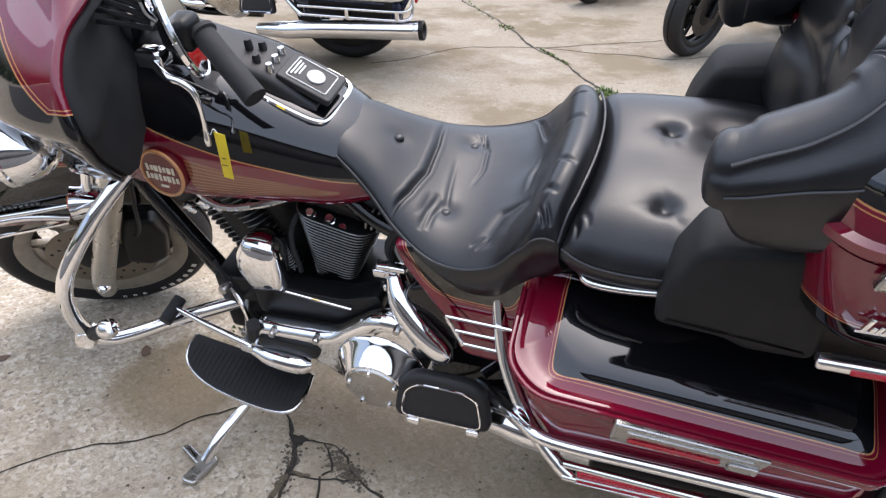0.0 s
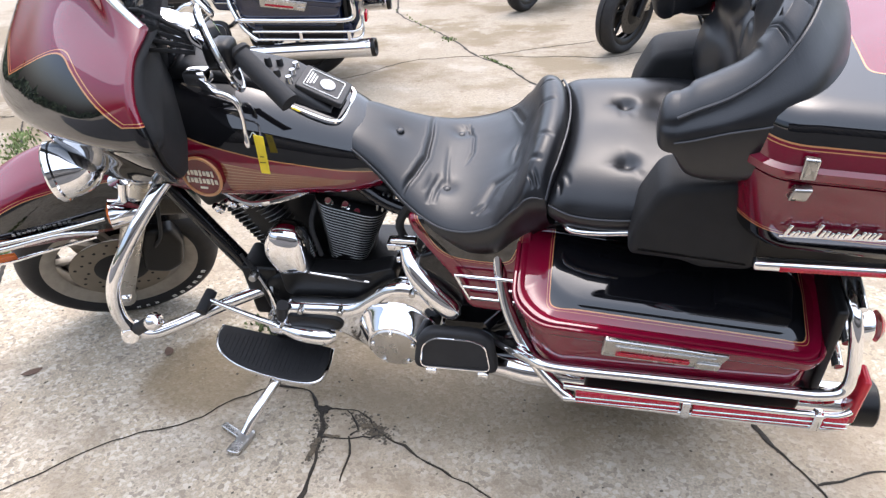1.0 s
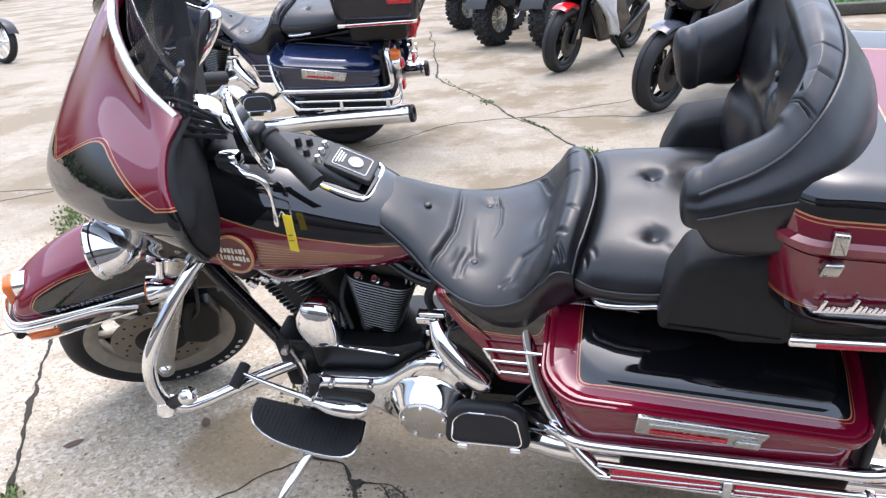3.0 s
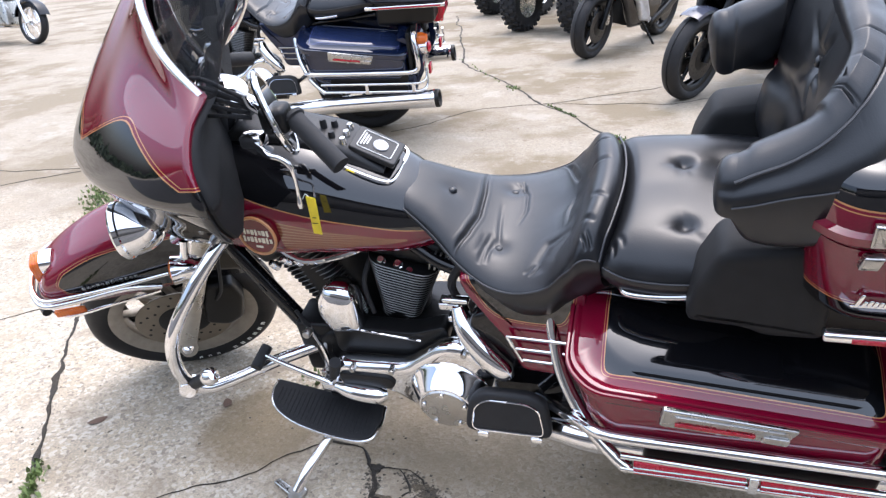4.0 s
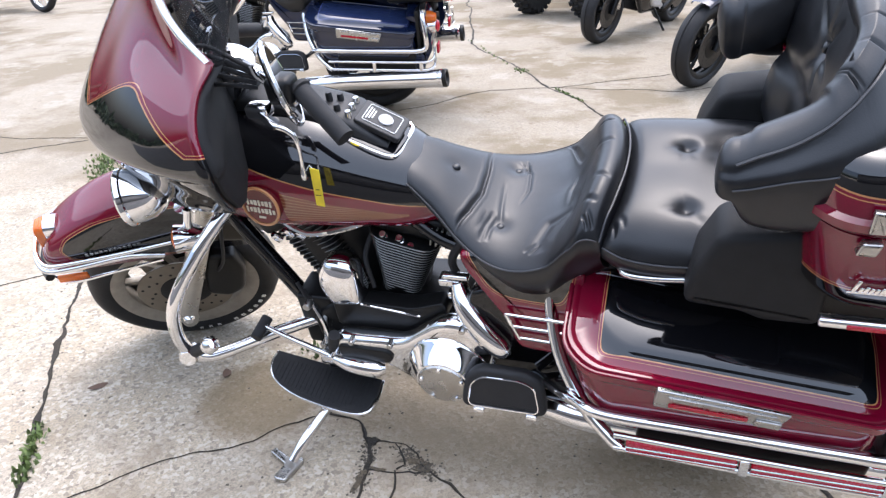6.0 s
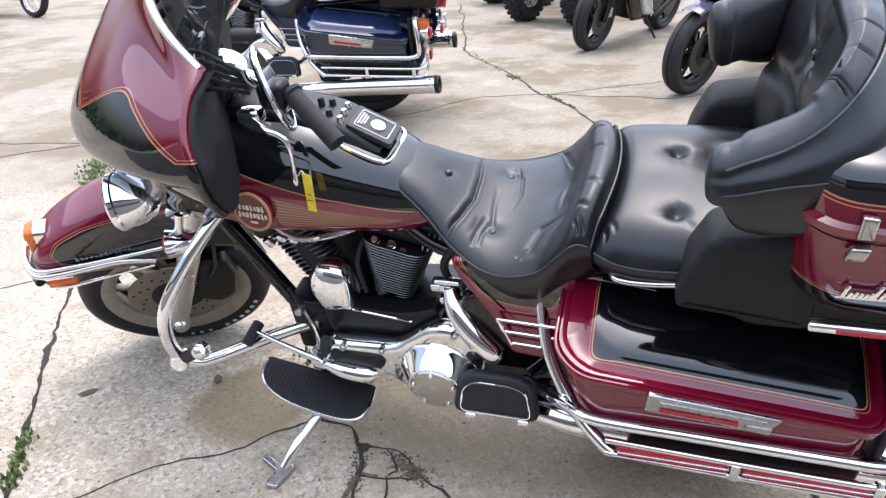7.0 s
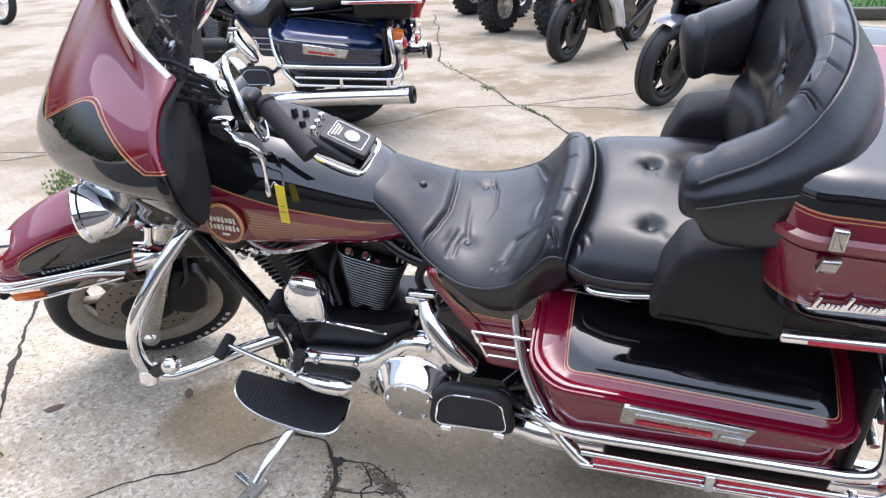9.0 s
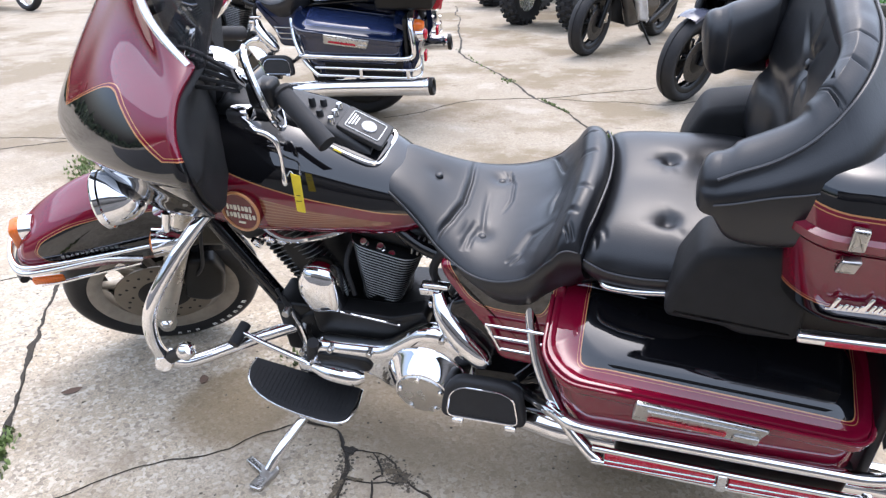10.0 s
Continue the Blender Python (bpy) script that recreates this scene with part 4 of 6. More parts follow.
def front_fender(root, MF, paint):
    f = thing_part("front_fender", root, "deep front fender, maroon and black with chrome rails")
    rows = smooth_rows([(-.335, .03, .555, .53), (-.325, .06, .575, .53), (-.29, .085, .625, .535), (-.2, .096, .70, .545), (-.1, .10, .755, .553), (.02, .10, .785, .562), (.12, .10, .765, .565), (.21, .098, .70, .56), (.27, .095, .61, .55)], 5)
    rings = []
    for x, w, top, low in rows:
        ring = []
        for a in np.linspace(0, math.pi, 30):
            c, s = math.cos(a), math.sin(a)
            ring.append((x, w * math.copysign(abs(c) ** .5, c), low + (top - low) * abs(s) ** .62))
        rings.append(ring)
    b = Build().skin(rings, closed=False)
    sh = b.done("fender_shell", paint, f, "", 60, MF)
    sol = sh.modifiers.new("thick", "SOLIDIFY")
    sol.thickness, sol.offset = .004, 1
    for s in (-1, 1):
        Build().tube([(-.352, 0, .572), (-.345, .05 * s, .572), (-.31, .098 * s, .576), (-.22, .112 * s, .595), (-.08, .118 * s, .62), (.03, .12 * s, .64)], .006, 10, 6).done("fender_rail", CHROME, f, "chrome fender rail", 40, MF)
        Build().tube([(-.36, 0, .545), (-.352, .05 * s, .548), (-.318, .1 * s, .556), (-.24, .114 * s, .573), (-.115, .119 * s, .60), (-.06, .12 * s, .60), (.0, .12 * s, .588)], .0085, 10, 6).done("fender_rail", CHROME, f, "chrome fender rail", 40, MF)
        Build().tube([(-.33, .07 * s, .49), (-.265, .113 * s, .508), (-.14, .118 * s, .538), (-.008, .12 * s, .567)], .0045, 8, 6).done("fender_rail", CHROME, f, "chrome fender rail", 40, MF)
        Build().box((.08, .012, .026), (-.262, .104 * s, .518), .004).done("side_marker", AMBER, f, "amber side marker", 40, MF)
        script_bars2(f, MF, -.197, -.045, -.104, .612)
        if s == -1:
            continue
    Build().tube([(-.325, -.092, .515), (-.345, -.05, .505), (-.352, 0, .50), (-.345, .05, .505), (-.325, .092, .515)], .013, 8, 4).done("bumper_strip", SATINBLACK, f, "", 40, MF)
    rings = [[(-.318 + dx, y * k, .60 + z * k) for y, z in rounded([(-.035, -.06), (.035, -.06), (.028, .05), (-.028, .05)], .02)] for dx, k in ((.035, 1), (.0, 1), (-.012, .9), (-.018, .6))]
    Build().skin(rings).done("tip_lamp", AMBER, f, "amber fender tip lamp", 40, MF)
    Build().skin([[(x + .01, y * 1.08, .6 + (z - .6) * 1.08) for x, y, z in rings[0]], [(x + .014, y * 1.1, .6 + (z - .6) * 1.1) for x, y, z in rings[1]]]).done("tip_lamp_bezel", CHROME, f, "", 40, MF)
    return f


def script_bars2(f, MF, x0, x1, y, z):
    b, rnd = Build(), random.Random(9)
    for i in range(12):
        h = rnd.uniform(.007, .014)
        x = x0 + (x1 - x0) * i / 12
        b.box((.009, .004, h), (x, y, z + (x - x0) * .14), .001)
    b.done("chrome_script", WORN, f, "raised chrome script", 40, MF)


def front_wheel(root, MF):
    w = thing_part("front_wheel", root, "cast front wheel with a white-lettered tyre")
    m = MF @ Matrix.Translation((0, 0, .29)) @ Euler((radians(90), 0, 0)).to_matrix().to_4x4()
    tyre(m, .29, .062, w)
    rim_cast(m, .21, .05, w)
    for s in (-1, 1):
        brake_disc(m @ Matrix.Translation((0, 0, .058 * s)), w)
    # moulded white marks on the tyre wall
    for i in range(6):
        tyre_mark(w, m, radians(-62 + 7.6 * i), .244, .014, .013)
    for i in range(3):
        tyre_mark(w, m, radians(-77 - 7 * i), .244, .011, .011)
    return w


def tyre_mark(parent, m, angle, r, wide, high):
    """A flat white bar with a slit, lying on the tyre wall."""
    b = Build()
    n = m @ Matrix.Translation((r * math.cos(angle), r * math.sin(angle), .0628)) @ Matrix.Rotation(angle + math.pi / 2, 4, "Z")
    for x in (-.3, .3):
        b.box((wide * .34, high, .0012), (wide * x, 0, 0), .0004, n)
    b.box((wide * .4, high * .3, .0012), (0, high * .3, 0), .0004, n)
    return b.done("tyre_mark", WHITE, parent)


def forks(root, MF):
    f = thing_part("front_fork", root, "alloy fork legs with chrome covers")
    for s in (-1, 1):
        y = .128 * s
        Build().tube([(-.005, y, .235), (.0, y, .30), (.06, y, .50), (.15, y, .80)], [.026, .031, .031, .032], 18, 4).done("slider", SATIN, f, "alloy fork slider", 40, MF)
        Build().tube([(.13, y * .95, .74), (.21, y * .95, 1.0)], .036, 18, 1).done("fork_cover", CHROME, f, "", 40, MF)
        Build().lathe([(0, .014), (.012, .014), (.017, .006), (.017, -.03)], 16, Matrix.Translation((0, y * 1.2, .29)) @ Euler((radians(90 * -s), 0, 0)).to_matrix().to_4x4()).done("axle_cap", CHROME, f, "", 40, MF)
        cal = Build().slab(rounded([(-.055, -.055), (.01, -.085), (.06, -.05), (.075, .05), (.05, .13), (-.02, .14), (-.045, .05)], .02), .05, .012, Matrix.Translation((.125, .090 * s, .40)) @ XZ).done("brake_caliper", SATINBLACK, f, "black brake caliper", 40, MF)
        for dx, dz in ((.0, -.025), (.008, .03)):
            Build().lathe([(0, .008), (.008, .008), (.009, -.006)], 8, MF @ Matrix.Translation((.125 + dx, .122 * s, .40 + dz)) @ Euler((radians(90 * -s), 0, 0)).to_matrix().to_4x4()).done("bolt", CHROME, cal)
        Build().tube([(.12, .11 * s, .46), (.15, .14 * s, .55), (.17, .15 * s, .70), (.2, .1 * s, .9)], .005, 8, 5).done("brake_hose", RUBBER, f, "", 40, MF)
    Build().box((.06, .30, .05), (.19, 0, .86), .01).done("lower_clamp", CHROME, f, "", 40, MF)
    return f


def passing_lamps(root, MF):
    b = thing_part("passing_lamps", root, "chrome passing lamps on a chrome bracket")
    for s in (-1, 1):
        m = MF @ Matrix.Translation((.032, .215 * s, .962)) @ Euler((0, radians(-100), 0)).to_matrix().to_4x4() @ Matrix.Scale(.86, 4)
        shell = Build().lathe([(0, -.082), (.022, -.079), (.042, -.069), (.058, -.053), (.069, -.031), (.074, -.006), (.075, .018), (.079, .022), (.08, .034), (.075, .04)], 36, m).done("lamp_shell", CHROME, b, "chrome bullet lamp shell")
        Build().lathe([(.075, .038), (.05, .048), (.02, .053), (0, .054)], 32, m).done("lamp_glass", CLEAR, shell, "clear lamp glass")
        Build().tube([(.10, .19 * s, .87), (.12, .17 * s, .83), (.14, .1 * s, .84), (.16, 0, .85)], .015, 12, 5).done("bracket", CHROME, b, "", 40, MF)
        t = MF @ Matrix.Translation((.105, .225 * s, .79)) @ Euler((0, radians(-90), 0)).to_matrix().to_4x4()
        sig = Build().lathe([(0, -.05), (.02, -.045), (.033, -.02), (.036, .02), (.038, .03)], 24, t).done("turn_signal", CHROME, b, "chrome turn signal")
        Build().lathe([(.036, .03), (.02, .038), (0, .04)], 20, t).done("signal_lens", AMBER, sig)
        Build().tube([(.11, .215 * s, .82), (.12, .2 * s, .87)], .012, 10, 1).done("signal_stem", CHROME, b, "", 40, MF)
    return b


def mirror_pose(c, axis, turn):
    """A plate with its long side along the axis, turned a little towards the rider's left."""
    x = Vector(axis).normalized()
    away = Vector((-.40, .87, -.2))
    z = x.cross(away).normalized()
    z = Matrix.Rotation(radians(turn), 3, x) @ z
    y = z.cross(x)
    m = Matrix((x, y, z)).transposed().to_4x4()
    m.translation = c
    return m


def handlebar(root):
    h = thing_part("handlebar", root, "chrome handlebar with black grips and cables")
    a, b = (-.03, -.14, 1.05), (.072, -.193, .977)
    Build().tube([(-.36, .02, 1.0), (-.28, -.05, 1.04), (-.17, -.11, 1.085), (-.09, -.14, 1.075), a], .0125, 14, 6).done("bar", CHROME, h)
    Build().tube([a, tuple((Vector(a) + Vector(b)) / 2), b], [.0195, .019, .0195], 18, 4).done("grip", RUBBER, h, "black rubber grip")
    Build().lathe([(.023, -.004), (.024, .004), (.018, .008)], 18, along(a, b)).done("grip_flange", RUBBER, h)
    Build().box((.055, .05, .055), (-.06, -.15, 1.055), .012).done("switch_housing", SATINBLACK, h)
    Build().tube([(-.125, -.165, 1.015), (-.071, -.205, 1.008), (-.045, -.207, 1.0), (-.029, -.206, .984), (-.0255, -.206, .955), (-.029, -.206, .917), (-.031, -.206, .895), (-.032, -.206, .885)], [.008, .0065, .006, .0055, .0042, .004, .0065, .005], 10, 6).done("clutch_lever", CHROME, h, "chrome clutch lever")
    Build().box((.05, .035, .03), (-.115, -.165, 1.015), .008).done("lever_perch", CHROME, h)
    for k in range(5):
        Build().tube([(-.12, -.14, 1.05 + .01 * k), (-.20, -.17, 1.07 + .02 * k), (-.30, -.12, 1.02 + .01 * k), (-.36, -.02, .93 + .02 * k)], .0045, 8, 6).done("cable", RUBBER, h)
    m = mirror_pose((-.064, -.15, 1.062), (.037, 0, -.143), 5)
    o = [(.085 * math.cos(t), .048 * math.sin(t) * (1 + .18 * math.cos(t))) for t in np.linspace(0, 2 * math.pi, 40, endpoint=False)]
    mir = Build().slab([(x * .96, y * .94) for x, y in o], .014, .006, m, 4).done("mirror", BLACKPAINT, h, "slim oval mirror in a chrome rim", 50)
    Build().tube([(x, y, .004) for x, y in o + o[:1]], .005, 8, 1, m).done("mirror_rim", CHROME, mir)
    Build().slab([(x * .93, y * .9) for x, y in o], .003, .001, m @ Matrix.Translation((0, 0, .0075))).done("mirror_glass", MIRROR, mir)
    Build().tube([(-.09, -.145, 1.06), (-.11, -.15, 1.08), (-.115, -.15, 1.1)], .006, 8, 3).done("mirror_stem", CHROME, h)
    # right side, mostly behind the fairing
    Build().tube([(-.36, .02, 1.0), (-.40, .10, 1.03), (-.44, .19, 1.02), (-.45, .24, 1.0)], .0125, 12, 5).done("bar", CHROME, h)
    Build().tube([(-.45, .24, 1.0), (-.40, .34, .96)], .018, 14, 1).done("grip", RUBBER, h)
    m2 = mirror_pose((-.365, .25, 1.10), (.145, 0, .155), 25)
    Build().slab([(x * 1.1, y * .8) for x, y in o], .035, .014, m2, 4).done("mirror", CHROME, h, "chrome oval mirror", 50)
    Build().tube([(-.44, .2, 1.02), (-.435, .245, 1.03)], .006, 8, 1).done("mirror_stem", CHROME, h)
    return h


def riser_gauge(root):
    Build().lathe([(0, .04), (.038, .04), (.05, .03), (.05, -.01), (.03, -.06)], 28, Matrix.Translation((-.235, -.05, 1.04)) @ Euler((radians(10), radians(20), 0)).to_matrix().to_4x4()).done("riser_cover", CHROME, root, "chrome riser cover")


def paper_tag(root):
    m = Matrix.Translation((-.004, -.213, .873)) @ Euler((0, radians(2), radians(-8))).to_matrix().to_4x4() @ XZ
    b = Build().slab([(-.011, -.045), (.009, -.045), (.011, .04), (-.010, .042)], .0012, .0003, m)
    for i, v in enumerate(b.v):
        b.v[i] = (v[0], v[1] + .006 * math.sin((v[2] - .87) * 60), v[2])
    tag = b.done("paper_tag", YELLOW, root, "yellow paper tag tied to the clutch lever")
    for i, w in enumerate((.010, .013, .008, .012)):
        Build().box((w, .0006, .0016), (-.005 + .0004 * i, -.2150 + .006 * math.sin((.890 - .011 * i - .87) * 60), .890 - .011 * i), m=pose(0, 0, 0)).done("tag_print", SATINBLACK, tag)
    Build().tube([(-.006, -.209, .912), (-.014, -.206, .918), (-.024, -.205, .905)], .0009, 5, 4).done("tag_string", WHITE, tag)
    return tag


def tank_emblem(root):
    m = Matrix.Translation((-.178, -.178, .785)) @ Euler((radians(-4), 0, radians(-6))).to_matrix().to_4x4() @ XZ
    ring = [(.046 * math.cos(t), .046 * math.sin(t), 0) for t in np.linspace(0, 2 * math.pi, 48)]
    e = Build().lathe([(0, .004), (.044, .003), (.047, .0), (.047, -.01)], 48, m).done("tank_emblem", plain("emblem_maroon", (.12, .010, .013), .3, coat=.8), root, "round maroon and gold emblem")
    Build().tube([(x, y, .003) for x, y, z in ring], .0036, 8, 1, m).done("emblem_ring", GOLDMAT, e)
    b = Build()
    for z, w in ((.010, .068), (-.009, .078)):
        n = 7 if z > 0 else 8
        for i in range(n):
            x = -w / 2 + w * (i + .5) / n
            b.box((w / n * (.5 + .3 * ((i * 7) % 3) / 2), .0145 - .002 * ((i * 5) % 3), .002), (x, z, .0045), .0005, m)
    b.box((.018, .005, .002), (0, -.026, .0045), .0005, m)
    b.done("emblem_bars", CREAM, e)
    return e


GOLDMAT = plain("gold_line", GOLD, .35, coat=.5)
CREAM = plain("cream_print", (.72, .66, .54), .4)


def tank_paint(name="tank_paint", upper=BLACK, lower=MAROON):
    m = gloss_paint(name)
    _, x, y, z = m.xyz()
    d = m.math("SUBTRACT", m.math("MULTIPLY_ADD", x, -.325, .806), z)  # below the long line
    c = m.mix(m.step(d), flake(m, upper), flake(m, lower))
    c = m.mix(m.band(d, .0, .0014), c, GOLD)
    wedge = m.poly(x, z, [(-.13, .735), (.135, .735), (.135, .740), (-.13, .815)], .05)
    ribs = m.math("GREATER_THAN", m.math("SINE", m.math("MULTIPLY", m.math("DIVIDE", m.math("SUBTRACT", z, .738), m.math("MULTIPLY_ADD", x, -.30, .052)), 63.0)), .8)
    panel = m.step(wedge)
    c = m.mix(panel, c, flake(m, (.20, .062, .032)))
    c = m.mix(m.math("MULTIPLY", panel, ribs), c, (.34, .19, .095))
    m.bsdf.inputs["Metallic"].default_value = 0.0
    return m.colour(c)


def trunk_lid_paint(name="trunk_lid_paint", sides=MAROON, top=BLACK):
    m = gloss_paint(name)
    _, x, y, z = m.xyz()
    up = m.math("SUBTRACT", m.math("MULTIPLY_ADD", x, .085, z), 1.099)
    c = m.mix(m.step(up), flake(m, sides), flake(m, top))
    c = m.mix(m.band(up, 0, .0014), c, GOLD)
    c = m.mix(m.band(up, -.007, .0009), c, GOLD)
    d = m.poly(x, y, [(1.03, -.215), (1.28, -.225), (1.28, .13), (1.03, .13)])
    high = m.math("GREATER_THAN", m.math("MULTIPLY_ADD", x, .085, z), 1.130)
    c = m.mix(m.math("MULTIPLY", m.step(d), high), c, flake(m, sides))
    c = m.mix(m.math("MULTIPLY", m.band(d, 0, .0016), high), c, GOLD)
    m.bsdf.inputs["Metallic"].default_value = 0.0
    return m.colour(c)


def fairing_paint(name="fairing_paint", upper=MAROON, lower=BLACK):
    m = gloss_paint(name)
    _, x, y, z = m.xyz()
    ay = m.math("ABSOLUTE", y)
    edge = m.math("SMOOTH_MIN", m.math("MAXIMUM", m.math("MULTIPLY_ADD", ay, 1.22, 1.03), 1.11), m.math("MULTIPLY_ADD", ay, -.04, 1.295), .06)
    edge = m.math("ADD", edge, m.math("MULTIPLY", m.math("MAXIMUM", m.math("SUBTRACT", ay, .42), 0.0), .9))
    d = m.math("SUBTRACT", edge, z)
    c = m.mix(m.step(d), flake(m, upper), flake(m, lower))
    c = m.mix(m.band(d, .0, .0016), c, GOLD)
    c = m.mix(m.band(d, -.008, .0010), c, GOLD)
    m.bsdf.inputs["Metallic"].default_value = 0.0
    return m.colour(c)


FRONT_TURN = Matrix(((0.866, -0.433, 0.25, -0.88), (0.4851, 0.8487, -0.2106, 0.1747), (-0.121, 0.3037, 0.9451, -0.0435), (0, 0, 0, 1)))


def maroon_motorcycle():
    root = thing("motorcycle", Matrix.Translation((0, -.11, 0)) @ Matrix.Rotation(radians(14), 4, "X"), "maroon and black touring motorcycle leaning on its kickstand", "motorcycle")
    bagpaint = two_tone("bag_paint", 1, 3, [(-9, .9), (-9, .1), (9, .1), (9, .9)], inner=MAROON)
    lid = two_tone("bag_lid_paint", 1, 2, [(.565, -.325), (1.045, -.315), (1.045, -.1), (.565, -.1)])
    tourbase = two_tone("trunk_paint", 1, 3, [(0, .5), (3, .245), (3, .669), (0, .924)], width=.0011)
    tourlid = trunk_lid_paint()
    cover = two_tone("side_cover_paint", 1, 3, [(.272, .72), (.318, .632), (.35, .610), (.44, .600), (.474, .606), (.497, .655), (.5, .8), (.27, .8)], sharp=.6)
    fend = two_tone("fender_paint", 1, 3, [(-.262, .618), (-.24, .587), (-.14, .58), (.3, .55), (.3, .75), (-.04, .742), (-.14, .714), (-.2, .682), (-.245, .648)], sharp=.4)
    fuel_tank(root, tank_paint())
    tank_emblem(root)
    console(root)
    rider_seat(root)
    passenger_seat(root)
    wrap_backrest(root)
    for s in (-1, 1):
        speaker_pod(root, s)
        saddlebag(root, s, bagpaint, lid, s < 0)
        bag_guard(root, s)
        side_cover(root, s, cover)
        floorboard(root, s)
        swingarm(root, s)
        passenger_board(root, s)
    tour_pack(root, tourbase, tourlid, True)
    script_bars(root, .928, 1.085, -.352, .862, .028)
    Build().box((.085, .004, .005), (1.125, -.352, .850), .0015).done("chrome_script", CHROME, root, "chrome bar that ends the script")
    engine(root)
    engine_guard(root)
    shifter(root)
    kickstand(root)
    frame_tubes(root)
    rear_end(root)
    low = FRONT_TURN @ Matrix.Translation((.03, 0, 0))
    front_wheel(root, low @ Matrix.Translation((0, 0, .017)))
    front_fender(root, low, fend)
    forks(root, low)
    passing_lamps(root, low)
    fairing(root, FRONT_TURN, fairing_paint())
    handlebar(root)
    riser_gauge(root)
    paper_tag(root)
    return root


maroon_motorcycle()


# ---------- ground ----------
def concrete_material():
    m = Nodes("concrete", .9)
    m.bsdf.inputs["Specular IOR Level"].default_value = .2
    v = m.xyz()[0]
    big, mid, fine = m.noise(.55, 5, .6, v), m.noise(3.2, 5, .6, v), m.noise(160, 3, .6, v)
    agg = m.node("ShaderNodeTexVoronoi", Scale=95.0, Vector=v)
    c = m.mix(m.ramp(big, .35, .68), (.365, .298, .205), (.45, .39, .295))
    c = m.mix(m.ramp(mid, .42, .62, 0, .7), c, (.42, .375, .305))
    c = m.mix(m.ramp(fine, .42, .60, 0, .62), c, (.20, .175, .14))
    c = m.mix(m.ramp(agg.outputs["Distance"], .0, .16, .35, 0), c, (.52, .50, .46))
    stone = m.node("ShaderNodeSeparateColor", Color=agg.outputs["Color"]).outputs[0]
    c = m.mix(m.ramp(stone, .70, .84, 0, .6), c, (.54, .49, .42))
    c = m.mix(m.ramp(stone, .08, .18, .65, 0), c, (.16, .14, .115))
    for scale, lo in ((42.0, .10), (17.0, .05)):
        speck = m.node("ShaderNodeTexVoronoi", Scale=scale, Vector=v)
        c = m.mix(m.ramp(speck.outputs["Distance"], lo * .5, lo * 1.3, .85, 0), c, (.085, .07, .055))
    c = m.mix(m.noise(1.1, 6, .68, v, (.48, .66, 0, .75)), c, (.27, .215, .15))
    c = m.mix(m.noise(4.5, 5, .7, v, (.52, .66, 0, .6)), c, (.20, .165, .12))
    ax = m.xyz()
    # slightly paler at low y, browner and darker at high y, with soil patches there
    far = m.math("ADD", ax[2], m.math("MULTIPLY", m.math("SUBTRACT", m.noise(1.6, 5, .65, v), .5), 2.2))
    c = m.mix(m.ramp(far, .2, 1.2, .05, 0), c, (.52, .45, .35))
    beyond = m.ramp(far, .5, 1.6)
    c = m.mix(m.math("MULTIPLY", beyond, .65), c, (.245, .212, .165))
    soil = m.noise(.85, 6, .62, v, (.47, .56, .0, .8))
    c = m.mix(m.math("MULTIPLY", beyond, soil), c, (.165, .130, .082))
    worn = m.noise(2.1, 6, .7, v, (.56, .63, .0, .35))
    c = m.mix(m.math("MULTIPLY", beyond, worn), c, (.42, .39, .34))
    # chips and clods scattered over it
    stretch = m.node("ShaderNodeMapping", Vector=v, Scale=(6.0, 9.0, 1.0))
    clod = m.node("ShaderNodeTexVoronoi", Scale=1.0, Vector=stretch.outputs[0])
    size = m.math("MULTIPLY", m.node("ShaderNodeSeparateColor", Color=clod.outputs["Color"]).outputs[1], .26)
    chip = m.math("LESS_THAN", m.math("ADD", clod.outputs["Distance"], m.math("MULTIPLY", m.noise(22, 3, .6, v), .22)), size)
    c = m.mix(m.math("MULTIPLY", beyond, m.math("MULTIPLY", chip, .55)), c, (.12, .095, .065))
    # the slab beyond the long straight joint is paler
    left = m.math("ADD", m.math("MULTIPLY_ADD", ax[1], -1.0, -1.38), m.math("MULTIPLY", ax[2], -.71))
    c = m.mix(m.ramp(left, -.01, .03, 0, .05), c, (.58, .53, .46))
    # damp patch and old stains; the large blob also paints the shade under the bike
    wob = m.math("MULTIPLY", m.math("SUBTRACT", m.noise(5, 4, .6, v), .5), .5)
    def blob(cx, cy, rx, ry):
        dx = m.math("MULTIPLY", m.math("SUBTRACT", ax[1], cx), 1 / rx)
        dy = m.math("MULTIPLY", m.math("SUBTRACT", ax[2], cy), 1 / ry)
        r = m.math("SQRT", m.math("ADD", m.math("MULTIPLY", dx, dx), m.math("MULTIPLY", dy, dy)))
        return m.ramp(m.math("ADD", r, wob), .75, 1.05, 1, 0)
    damp_shade = m.math("MAXIMUM", blob(-.43, -.25, .20, .21), m.math("MULTIPLY", blob(.45, -.10, .78, .37), .8))
    c = m.mix(m.math("MULTIPLY", damp_shade, .72), c, (.165, .122, .066))
    m.put(m.bsdf.inputs["Roughness"], m.ramp(damp_shade, 0, 1, .88, .6))
    h = m.math("ADD", m.math("MULTIPLY", fine, .5), m.math("ADD", m.math("MULTIPLY", mid, .6), m.math("MULTIPLY", agg.outputs["Distance"], .35)))
    m.bump(h, .55, .006)
    return m.colour(c)


